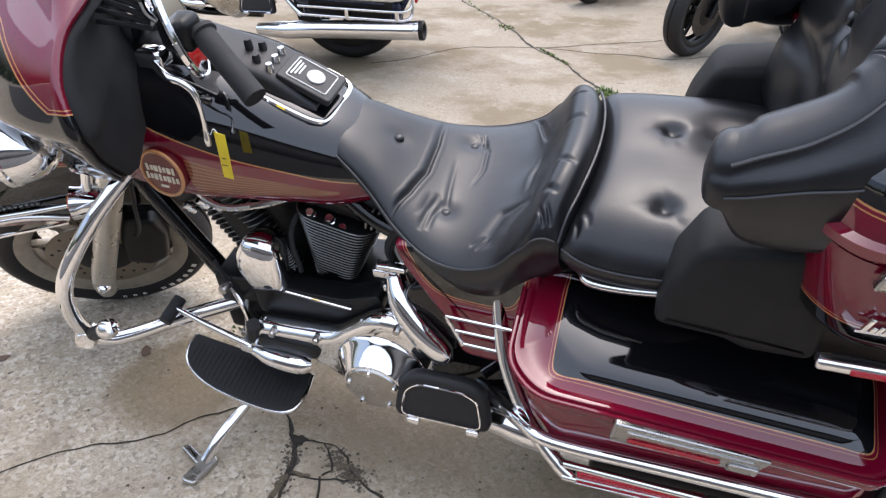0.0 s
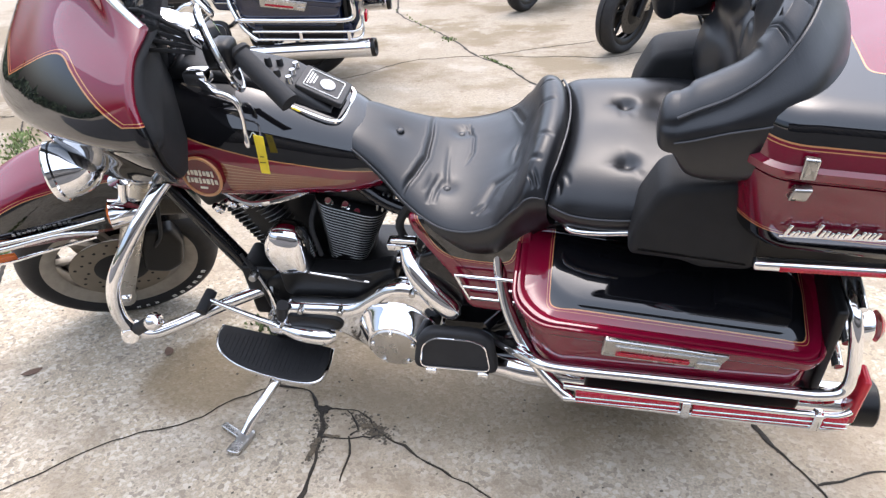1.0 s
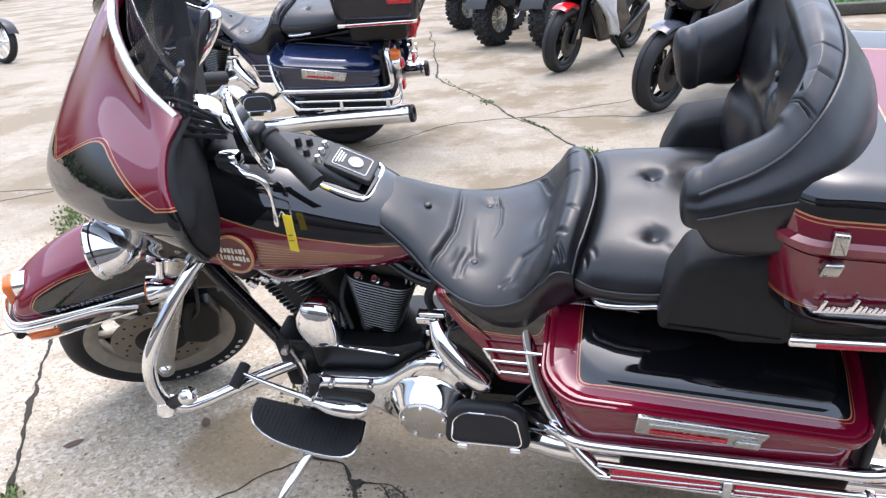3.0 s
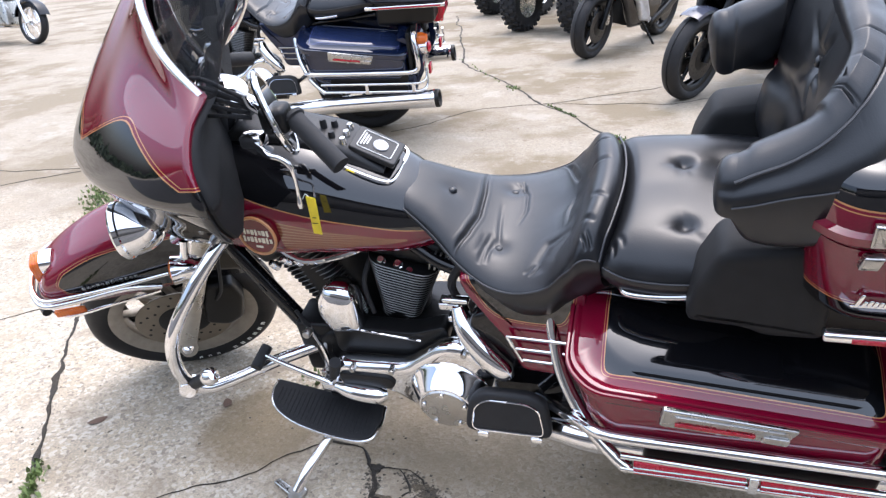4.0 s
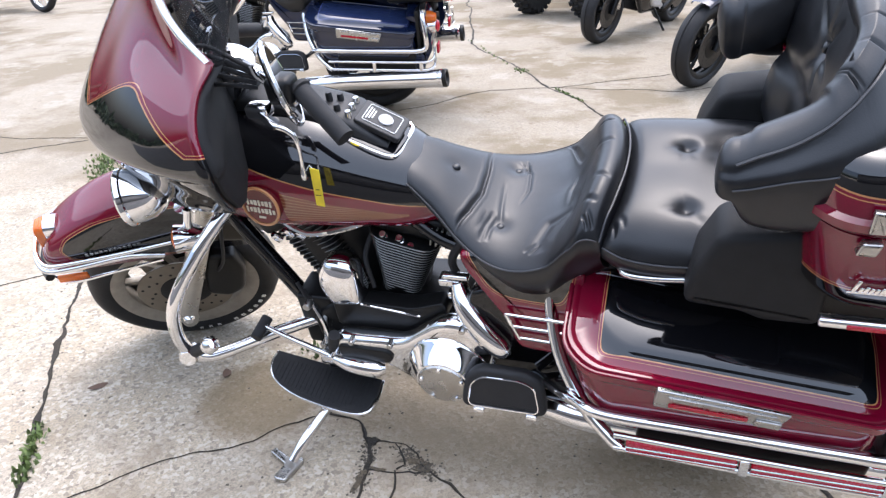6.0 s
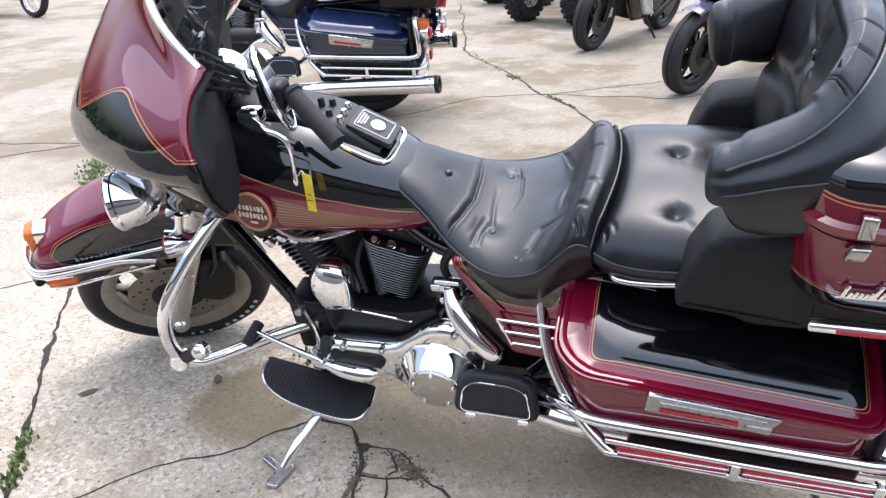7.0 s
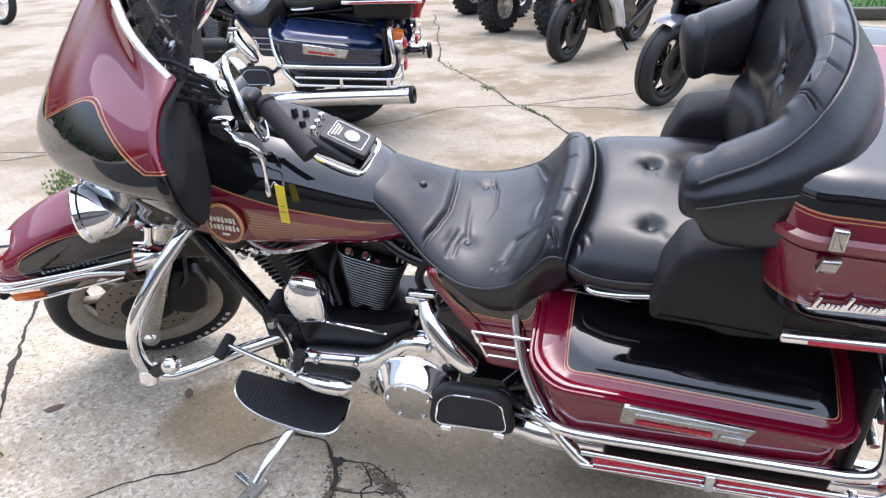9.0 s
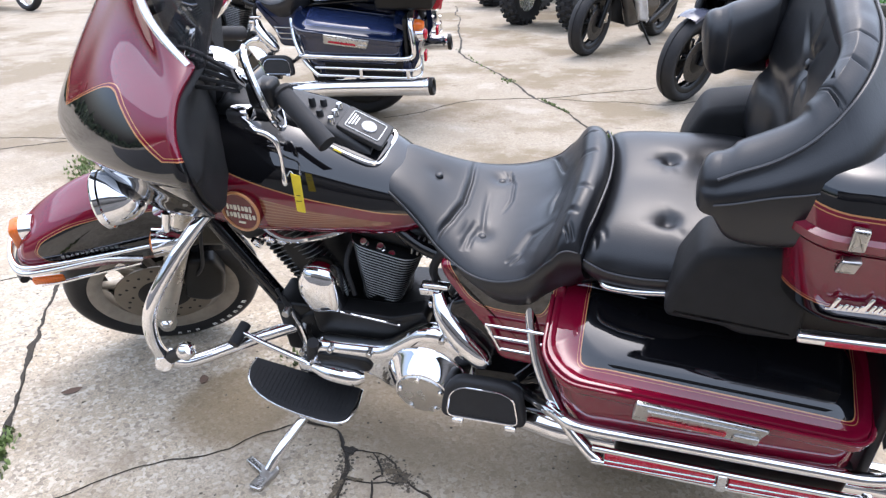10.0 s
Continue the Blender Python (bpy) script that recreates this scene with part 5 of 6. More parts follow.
def ground():
    b = Build()
    n = 60
    xs = [math.copysign(abs(t) ** 2.2, t) * 60 for t in np.linspace(-1, 1, n)]
    rows = [[(x, y, 0) for x in xs] for y in xs]
    b.skin(rows, closed=False, caps=False)
    return tagged(b.done("ground", concrete_material()), "worn cracked concrete yard with damp stains and painted shade under the bike", "ground", kind="structure")


ground()

CRACKDIRT = plain("crack_dirt", (.022, .017, .011), .95, vary=.6, scale=60, bump=.6, bscale=120)


def crack(pts, width, seed, name="crack", wander=1.0):
    """An uneven, jagged strip of dirt in the concrete."""
    rnd = random.Random(seed)
    line = []
    for (x0, y0), (x1, y1) in zip(pts, pts[1:]):
        l = math.hypot(x1 - x0, y1 - y0)
        n = max(2, int(l / .018))
        for i in range(n):
            t = i / n
            px, py = x0 + (x1 - x0) * t, y0 + (y1 - y0) * t
            s = 1.0 + min(2.0, math.hypot(px, py) * .25)
            a = noise.noise_vector((px * 6 / s, py * 6 / s, seed)) * .022 * s * wander + noise.noise_vector((px * 30 / s, py * 30 / s, seed)) * .007 * s
            line.append((px + a.x, py + a.y))
    line.append(pts[-1])
    rows = []
    for i, p in enumerate(line):
        a, c = Vector(line[max(i - 1, 0)]), Vector(line[min(i + 1, len(line) - 1)])
        d = (c - a).normalized() if (c - a).length > 1e-6 else Vector((1, 0))
        nrm = Vector((-d.y, d.x))
        q = Vector(p)
        k = .35 + .9 * abs(noise.noise((p[0] * 9, p[1] * 9, seed + .5)))
        w0, w1 = width * k * rnd.uniform(.6, 1.1), width * k * rnd.uniform(.6, 1.1)
        rows.append([(*(q - nrm * w0), .0015), (*q, .0035), (*(q + nrm * w1), .0015)])
    b = Build().skin(rows, closed=False, caps=False)
    ob = b.done(name, CRACKDIRT)
    return tagged(ob, "dark dirt-filled crack in the concrete", "crack", "cracks in the yard", "stuff")


CRACKS = [([(-.714, -.758), (-.60, -.64), (-.475, -.528), (-.401, -.485), (-.361, -.44), (-.326, -.384), (-.293, -.35), (-.247, -.306), (-.196, -.274)], .004),
          ([(-.31, -.02), (-.27, -.12), (-.225, -.26), (-.196, -.274), (-.113, -.295), (-.069, -.338), (-.045, -.367)], .007),
          ([(-.045, -.367), (-.027, -.395), (-.015, -.435), (-.012, -.466), (0, -.526), (.01, -.64), (-.02, -.9)], .010),
          ([(-.04, -.352), (-.014, -.351), (.01, -.352), (.05, -.363), (.087, -.386), (.112, -.411), (.143, -.434), (.169, -.447), (.219, -.463), (.348, -.533), (.451, -.587), (.8, -.75)], .006),
          ([(-.002, -.463), (.052, -.453), (.104, -.43), (.143, -.434)], .007), ([(.012, -.356), (.052, -.385), (.077, -.421), (.064, -.445)], .0035), ([(.061, -.456), (.08, -.505), (.09, -.60)], .005),
          ([(1.05, .0), (1.085, -.252), (1.138, -.353), (1.18, -.439), (1.2, -.7)], .009),
          ([(1.18, -.439), (1.336, -.375), (1.9, -.2)], .008),
          ([(-1.15, 2.82), (-.65, 3.47), (-.22, 3.57), (.60, 4.07)], .008),
          ([(-2.34, 8.87), (-1.32, 5.32), (-.56, 4.11), (-.22, 3.57), (.06, 3.18), (.39, 2.63), (.62, 2.2), (.9, 1.6)], .018),
          ([(-.22, 3.57), (.7, 3.55), (2.2, 4.6)], .008),
          ([(-.78, -.9), (-.836, -.771), (-.964, -.586), (-1.213, -.254), (-1.429, .072), (-1.66, .407), (-2.42, 1.4), (-3.4, 2.75), (-5, 5)], .0135),
          ([(-3.9, 1.1), (-3.17, 1.73), (-2.9, 1.95)], .010), ([(-4.2, 1.9), (-3.53, 1.855), (-2.95, 1.94)], .008), ([(-1.95, .05), (-1.72, .238), (-1.6, .33)], .006)]
CRUMBLE = plain("crumbled_concrete", (.10, .078, .05), .95, vary=.7, scale=160, bump=.9, bscale=180)


def broken_patch(x, y, rx, ry, seed, material):
    """A crumbled hollow in the concrete, filled with dark dirt."""
    o = []
    for a in np.linspace(0, 2 * math.pi, 40, endpoint=False):
        k = 1 + .75 * noise.noise((math.cos(a) * 1.6, math.sin(a) * 1.6, seed))
        o.append((x + rx * k * math.cos(a), y + ry * k * math.sin(a)))
    rings = [[(px, py, .0012) for px, py in o], [(x + (px - x) * .8, y + (py - y) * .8, .004) for px, py in o], [(x + (px - x) * .4, y + (py - y) * .4, .003) for px, py in o]]
    ob = Build().skin(rings).done("broken_patch", material)
    return tagged(ob, "crumbled hollow filled with dark dirt", "hollow", "cracks in the yard", "stuff")


for i, p in enumerate(((-.036, -.357, .020, .013), (.105, -.405, .030, .012), (.128, -.430, .026, .010), (-.012, -.50, .012, .035), (.02, -.456, .02, .007))):
    broken_patch(*p, i + 3, CRACKDIRT if i == 0 else CRUMBLE)
for i, (pts, w) in enumerate(CRACKS):
    crack(pts, w, 20 + i, wander=.25 if w == .0135 else 1.0)


# ---------- unseen surroundings added to close the yard behind and beside the camera and shape reflections ---
def unseen_shed():
    """An added, unseen long low building with ribbed metal walls behind the camera, to darken reflections."""
    b = Build()
    n = 400
    rows = [[(-4 + 18 * i / n, -7.5 + (.02 if i % 4 < 2 else -.02), z) for i in range(n + 1)] for z in (0, 1.7, 3.3)]
    b.skin(rows, closed=False, caps=False)
    ob = tagged(b.done("unseen_wall_south", plain("ribbed_siding", (.16, .15, .14), .6, vary=.3, scale=3), angle=20), "grey ribbed metal wall of an added unseen building", "wall", kind="structure")
    ob.modifiers.new("thick", "SOLIDIFY").thickness = .08
    r = Build().skin([[(-4.4, y, z), (14.4, y, z)] for y, z in ((-6.9, 3.2), (-10.5, 4.6), (-14, 3.3))], closed=False, caps=False)
    rf = tagged(r.done("roof", plain("roof_metal", (.12, .12, .12), .5, vary=.3, scale=2)), "dark grey metal roof of the added unseen building", "roof", kind="structure")
    rf.modifiers.new("thick", "SOLIDIFY").thickness = .1


def unseen_trees():
    """An added, unseen distant belt of trees round three sides of the yard, open to the sky beyond the parked bikes;
    darkens the reflected horizon.
    """
    rnd = random.Random(17)
    v, f = [], []
    for k in range(5200):
        a = radians(rnd.uniform(130, 410))
        d = 46 + rnd.uniform(-5, 5)
        top = (4.5 if math.sin(a) < -.35 else 1.6) + 2.0 * noise.noise((math.cos(a) * 5, math.sin(a) * 5, 2.0)) + 1.5 * noise.noise((a * 23, 0, 4.0))
        z, r = rnd.random() ** .8 * top, rnd.uniform(.35, .8)
        x, y = d * math.cos(a), d * math.sin(a)
        i = len(v)
        for _ in range(4):
            q = Vector((rnd.gauss(0, 1), rnd.gauss(0, 1), rnd.gauss(0, .7))).normalized() * r
            v.append((x + q.x, y + q.y, max(0, z + q.z)))
        f += [(i, i + 1, i + 2), (i, i + 2, i + 3), (i, i + 1, i + 3), (i + 1, i + 2, i + 3)]
    me = bpy.data.meshes.new("unseen_trees")
    me.from_pydata(v, [], f)
    me.materials.append(plain("far_foliage", (.045, .07, .03), .8, vary=.5, scale=.6))
    tagged(new("unseen_trees", me), "unseen belt of dark green trees added far behind the yard", "trees", kind="stuff")


def unseen_dark_drive():
    """An added, unseen dark drive between the yard's slabs and the building, to cut bright ground reflections."""
    b = Build().skin([[(x, y, .006) for x in np.linspace(-30, 30, 40)] for y in (-1.45, -2.5, -4.5, -7.5)], closed=False, caps=False)
    m = Nodes("unseen_asphalt", .85)
    v = m.xyz()[0]
    grain = m.noise(140, 3, .6, v)
    m.bump(grain, .5, .006)
    tagged(b.done("road", m.colour(m.mix(m.ramp(m.math("ADD", m.math("MULTIPLY", grain, .5), m.math("MULTIPLY", m.noise(1.3, 5, .6, v), .5)), .35, .65), (.035, .034, .032), (.085, .08, .074)))), "dark grey drive added unseen beside the concrete yard to darken reflections", "road", kind="structure")


unseen_shed()
unseen_trees()
unseen_dark_drive()

# ---------- other vehicles in the yard ----------
NAVY, NAVY_DEEP = (.006, .011, .034), (.005, .006, .018)


def blue_motorcycle():
    m0 = Matrix.Translation((-2.235, 2.846, 0)) @ Matrix.Rotation(radians(8), 4, "Z") @ Matrix.Rotation(radians(10), 4, "X") @ Matrix.Scale(1.2, 4)
    root = thing("motorcycle", m0, "dark blue touring motorcycle with a black trunk, leaning on its stand", "motorcycle")
    bag = two_tone("navy_bag_paint", 1, 3, [(-9, .9), (-9, .1), (9, .1), (9, .9)], inner=NAVY)
    lid = two_tone("navy_lid_paint", 1, 2, [(.565, -.315), (1.03, -.30), (1.03, -.1), (.565, -.1)], inner=(.018, .028, .075), outer=NAVY, line=(.1, .12, .3))
    trunk = plain("charcoal_trunk_paint", (.018, .017, .021), .3, coat=.8)
    fp = two_tone("navy_fender_paint", 1, 3, [(-.27, .5), (.3, .45), (.3, .67), (-.2, .6)], inner=NAVY_DEEP, outer=(.02, .05, .12), line=(.2, .22, .3))
    solid = plain("navy_paint", NAVY, .3, .1, 1.0)
    MF = Matrix.Translation((-.50, .05, .04)) @ Matrix.Diagonal((.9, .9, .78, 1))
    fuel_tank(root, solid)
    console(root)
    rider_seat(root)
    passenger_seat(root)
    for s in (-1, 1):
        saddlebag(root, s, bag, lid, s < 0)
        bag_guard(root, s, False)
        side_cover(root, s, solid)
        floorboard(root, s)
        passenger_board(root, s)
        Build().box((.12, .012, .05), (1.22, .345 * s, .90), .004).done("trunk_lamp", RED_LENS, root, "red wrap-round trunk lamp")
        Build().lathe([(0, .05), (.02, .045), (.03, .02), (.03, 0)], 18, along((1.13, .26 * s, .60), (1.25, .27 * s, .60))).done("amber_signal", AMBER, root, "amber turn signal")
        Build().tube([(.35, .28 * s, .25), (.5, .325 * s, .27), (.7, .33 * s, .285), (1.18, .335 * s, .30)], [.03, .042, .045, .046], 20, 5).done("muffler", CHROME, root, "chrome muffler")
        tip = along((1.19, .335 * s, .301), (1.3, .34 * s, .31))
        Build().lathe([(.040, -.02), (.047, -.012), (.048, .004), (.0475, .012)], 22, tip).done("muffler_tip", CHROME, root, "chrome muffler end")
        # the dark inside of the pipe is put in as a black end cap
        Build().lathe([(0, .02), (.030, .02), (.034, .032), (.044, .034), (.048, .028), (.047, .008)], 22, tip).done("dark_bore_cap", SATINBLACK, root, "black cap standing in for the dark muffler opening")
        # painted skirt below the bag and the curved filler between bag and fender
        Build().box((.50, .05, .085), (.86, .30 * s, .385), .02).done("bag_skirt", solid, root, "dark blue skirt under the bag")
        fill = [[(x, .30 * s - .16 * s * t, z0 + (z1 - z0) * t) for t in (0, .33, .67, 1)] for x, z0, z1 in ((1.055, .62, .70), (1.11, .59, .66), (1.145, .52, .58), (1.15, .44, .46), (1.11, .37, .38))]
        Build().skin([row + [(px - .03, py, pz - .01) for px, py, pz in reversed(row)] for row in fill]).done("bag_filler", solid, root, "dark blue filler panel beside the fender", 60)
        Build().box((.014, .06, .05), (1.165, .20 * s, .42), .005).done("rear_reflector", RED_LENS, root, "red rear reflector")
    lamp = Build().slab(rounded([(1.10, .64), (1.225, .625), (1.25, .66), (1.24, .735), (1.10, .745)], .015), .2, .012, side(0)).done("tail_lamp_cover", RED_LENS, root, "large red tail lamp")
    Build().box((.04, .10, .012), (1.232, 0, .744), .004).done("lamp_cap", CHROME, lamp, "chrome lamp cap")
    tour_pack(root, trunk, trunk)
    Build().slab(rounded([(.86, .86), (.90, 1.16), (1.0, 1.2), (1.02, .95)], .03), .4, .04, side(0)).done("trunk_backrest", LEATHER, root, "black leather backrest")
    engine(root)
    engine_guard(root)
    frame_tubes(root)
    rear_end(root, solid)
    front_wheel(root, MF)
    front_fender(root, MF, fp)
    forks(root, MF)
    passing_lamps(root, MF)
    fairing(root, MF, plain("dark_navy_fairing", NAVY_DEEP, .3, .1, 1.0))
    Build().tube([(-.32, -.30, 1.02), (-.26, -.38, 1.05), (-.16, -.42, 1.02)], .014, 10, 4).done("bar", CHROME, root)
    return root


blue_motorcycle()

SPORT_BLACK = plain("black_sport_paint", (.006, .006, .008), .25, coat=1.0)
SPORT_RED = plain("red_sport_paint", (.45, .008, .012), .28, coat=1.0)
SPORT_WHITE = plain("pale_grey_sport_paint", (.55, .55, .56), .3, coat=.8)
DARKDISC = plain("dark_disc", (.08, .075, .07), .4, .8)
SMOKE = plain("smoked_grey", (.06, .065, .09), .25, coat=1.0)


def sport_motorcycle(m0, fender_mat, nose_mat, belly_mat, label):
    """A sports motorcycle; its front wheel stands at the origin and the bike runs back along x."""
    root = thing("motorcycle", m0, label, "motorcycle", "sports motorcycles along the yard")
    for x, R, half in ((0, .30, .066), (1.40, .31, .09)):
        w = thing_part("wheel", root)
        m = Matrix.Translation((x, 0, R)) @ Euler((radians(90), 0, 0)).to_matrix().to_4x4()
        tyre(m, R, half, w)
        rim_cast(m, R - .08, half * .8, w, 6, SATINBLACK)
        for s in (-1, 1):
            brake_disc(m @ Matrix.Translation((0, 0, half * s)), w, DARKDISC)
    for s in (-1, 1):
        Build().tube([(0, .10 * s, .28), (.10, .10 * s, .55), (.24, .10 * s, .92)], [.024, .027, .024], 14, 4).done("fork_leg", SATINBLACK, root)
        Build().box((.06, .05, .10), (.10, .085 * s, .36), .012).done("brake_caliper", WORN, root)
        side_pan = rounded([(.16, .62), (.30, .40), (.52, .22), (.95, .20), (1.0, .40), (.80, .60), (.62, .78), (.30, .86)], .04)
        b = Build().slab(side_pan, .05, .02, side(.2 * s))
        for i, v in enumerate(b.v):
            b.v[i] = (v[0], v[1] - .10 * s * max(0, (.45 - v[2]) / .25) - .06 * s * max(0, (.4 - v[0]) / .25), v[2])
        b.done("side_fairing", SPORT_BLACK, root, "glossy side fairing")
        sw = Build().slab(rounded([(.17, .70), (.40, .50), (.66, .28), (.92, .23), (.80, .34), (.58, .52), (.50, .80), (.28, .86)], .03), .05, .02, side(.215 * s))
        for i, v in enumerate(sw.v):
            sw.v[i] = (v[0], v[1] - .10 * s * max(0, (.45 - v[2]) / .25) - .06 * s * max(0, (.4 - v[0]) / .25), v[2])
        sw.done("fairing_panel", belly_mat, root, "swept upper fairing panel")
        Build().tube([(.28, .2 * s, 1.02), (.30, .33 * s, 1.10)], .008, 8, 1).done("mirror_stem", SATINBLACK, root)
        Build().slab([(.07 * math.cos(t), .04 * math.sin(t)) for t in np.linspace(0, 6.28, 20, endpoint=False)], .03, .01, Matrix.Translation((.30, .38 * s, 1.12)) @ Euler((0, radians(90), 0)).to_matrix().to_4x4()).done("mirror", SATINBLACK, root)
        Build().slab(rounded([(.9, .18), (1.25, .28), (1.55, .42), (1.5, .5), (1.2, .36), (.9, .25)], .02), .07, .02, side(.14 * s)).done("exhaust", SATINBLACK, root)
    rings = []
    for a in np.linspace(radians(62), radians(140), 16):
        R = .335
        rings.append([(R * math.cos(a) * -1 * k - .0, y, .30 + R * math.sin(a) * k) for y, k in ((-.075, .93), (-.07, .99), (-.04, 1.02), (.0, 1.03), (.04, 1.02), (.07, .99), (.075, .93))])
    Build().skin(rings, closed=False, caps=False).done("front_fender", fender_mat, root, "glossy front fender")
    nose = smooth_rows([(.02, .05, .86, .76), (.10, .15, .98, .70), (.22, .20, 1.06, .68), (.38, .22, 1.08, .66)], 4)
    Build().skin([ellipse_ring(*r, n=24, p=.7) for r in nose]).done("nose_fairing", nose_mat, root, "pointed nose fairing")
    Build().skin([[(x, y * k, z) for y in np.linspace(-1, 1, 9) for x, z in [(xx + .10 * y * y, zz - .03 * y * y)]] for xx, zz, k in ((.16, 1.04, .14), (.28, 1.16, .13), (.42, 1.24, .10))], closed=False, caps=False).done("screen", GLASS, root)
    tank = smooth_rows([(.45, .10, 1.0, .75), (.55, .17, 1.06, .72), (.75, .17, 1.03, .70), (.92, .10, .90, .70)], 4)
    Build().skin([ellipse_ring(*r, n=24) for r in tank]).done("fuel_tank", nose_mat, root)
    seat = smooth_rows([(.90, .12, .86, .76), (1.10, .14, .84, .75), (1.25, .12, .92, .80), (1.55, .08, 1.0, .88), (1.72, .03, 1.02, .96)], 4)
    Build().skin([ellipse_ring(*r, n=20) for r in seat]).done("seat", LEATHER, root)
    Build().slab(rounded([(.45, .25), (.95, .25), (1.0, .6), (.5, .7)], .03), .26, .03, side(0)).done("engine", SATINBLACK, root)
    Build().tube([(.9, 0, .4), (1.4, .08, .31)], .03, 10, 1).done("swing_arm", SATIN, root)
    Build().tube([(.75, -.12, .28), (.85, -.28, .01)], .012, 8, 1).done("kickstand", SATINBLACK, root)
    return root


def standing(x, y, yaw, lean=9):
    return Matrix.Translation((x, y, 0)) @ Matrix.Rotation(radians(yaw), 4, "Z") @ Matrix.Rotation(radians(lean), 4, "X")


sport_motorcycle(standing(.77, 3.72, 56), SMOKE, SPORT_BLACK, SPORT_BLACK, "glossy black sports motorcycle with a smoked front fender")
sport_motorcycle(standing(-.10, 5.36, 66), SPORT_RED, SPORT_RED, SPORT_WHITE, "red and pale grey sports motorcycle")


def knobby_tyre(m, R, half, parent):
    t = Build().lathe([(R * .5, half * .8), (R * .62, half), (R * .86, half * .95), (R * .96, half * .6), (R * .965, 0), (R * .96, -half * .6), (R * .86, -half * .95), (R * .62, -half), (R * .5, -half * .8)], 48, m).done("tyre", RUBBER, parent, "knobby black tyre")
    b = Build()
    for k in range(22):
        for j in (-.6, 0, .6):
            a = Matrix.Rotation(2 * math.pi * (k + (.5 if j else 0)) / 22, 4, "Z")
            b.box((.035, .035, half * .5), (R * .965, 0, half * j), .004, m @ a, 1)
        for j in (-1, 1):
            b.box((R * .16, .03, .02), (R * .86, 0, half * .93 * j), .004, m @ Matrix.Rotation(2 * math.pi * k / 22, 4, "Z"), 1)
    b.done("tread_block", RUBBER, t, kind="stuff")
    Build().lathe([(0, half * .5), (R * .2, half * .55), (R * .3, half * .4), (R * .47, half * .6), (R * .52, half * .8), (R * .52, -half * .8), (0, -half * .6)], 32, m).done("rim", WORN, parent, "pale alloy rim")
    for k in range(8):
        a = m @ Matrix.Rotation(2 * math.pi * k / 8, 4, "Z")
        Build().box((R * .3, .02, .012), (R * .33, 0, half * .6), .003, a).done("spoke", WORN, parent)


def quad_bike(m0, label):
    root = thing("quad_bike", m0, label, "quad bike", "quad bikes along the yard")
    for x in (0, 1.25):
        for s in (-1, 1):
            w = thing_part("wheel", root)
            knobby_tyre(Matrix.Translation((x, .40 * s, .31)) @ Euler((radians(-90 * s), 0, 0)).to_matrix().to_4x4(), .31, .11, w)
    for s in (-1, 1):
        for x in (0, 1.25):
            rings = [[(x + .40 * math.cos(a), y * s, .34 + .38 * math.sin(a)) for y in (.24, .40, .53, .545)] for a in np.linspace(radians(20), radians(160), 14)]
            Build().skin(rings, closed=False, caps=False).done("fender", PLASTIC, root, "black plastic fender")
    body = smooth_rows([(-.25, .12, .75, .5), (0, .22, .86, .42), (.3, .22, .90, .36), (.6, .20, .88, .34), (1.0, .22, .86, .38), (1.5, .15, .82, .55)], 4)
    Build().skin([ellipse_ring(*r, n=24, p=.6) for r in body]).done("body", SATINBLACK, root)
    Build().tube([(.25, -.36, 1.05), (.2, -.15, 1.08), (.2, .15, 1.08), (.25, .36, 1.05)], .014, 10, 4).done("handlebar", SATINBLACK, root)
    for x in (-.1, 1.3):
        for y in (-.2, 0, .2):
            Build().tube([(x - .25, y, .90), (x + .25, y, .90)], .012, 8, 1).done("rack_bar", SATINBLACK, root)
    return root


quad_bike(standing(-.36, 6.9, 64, 0) @ Matrix.Translation((0, .40, 0)), "black quad bike with knobby tyres")
quad_bike(standing(-1.12, 8.6, 64, 0) @ Matrix.Translation((0, .40, 0)), "black quad bike with knobby tyres")


def spoked_wheel(m, R, parent):
    tyre(m, R, .06, parent)
    Build().lathe([(R - .075, .035), (R - .085, .02), (R - .085, -.02), (R - .075, -.035)], 48, m).done("rim", CHROME, parent)
    for k in range(28):
        a = 2 * math.pi * k / 28
        s = .03 if k % 2 else -.03
        Build().tube([(.03 * math.cos(a + .4), .03 * math.sin(a + .4), s), ((R - .085) * math.cos(a), (R - .085) * math.sin(a), 0)], .0025, 5, 1, m).done("spoke", CHROME, parent)
    Build().lathe([(0, .06), (.03, .06), (.04, .02), (.04, -.02), (.03, -.06), (0, -.06)], 20, m).done("hub", CHROME, parent)


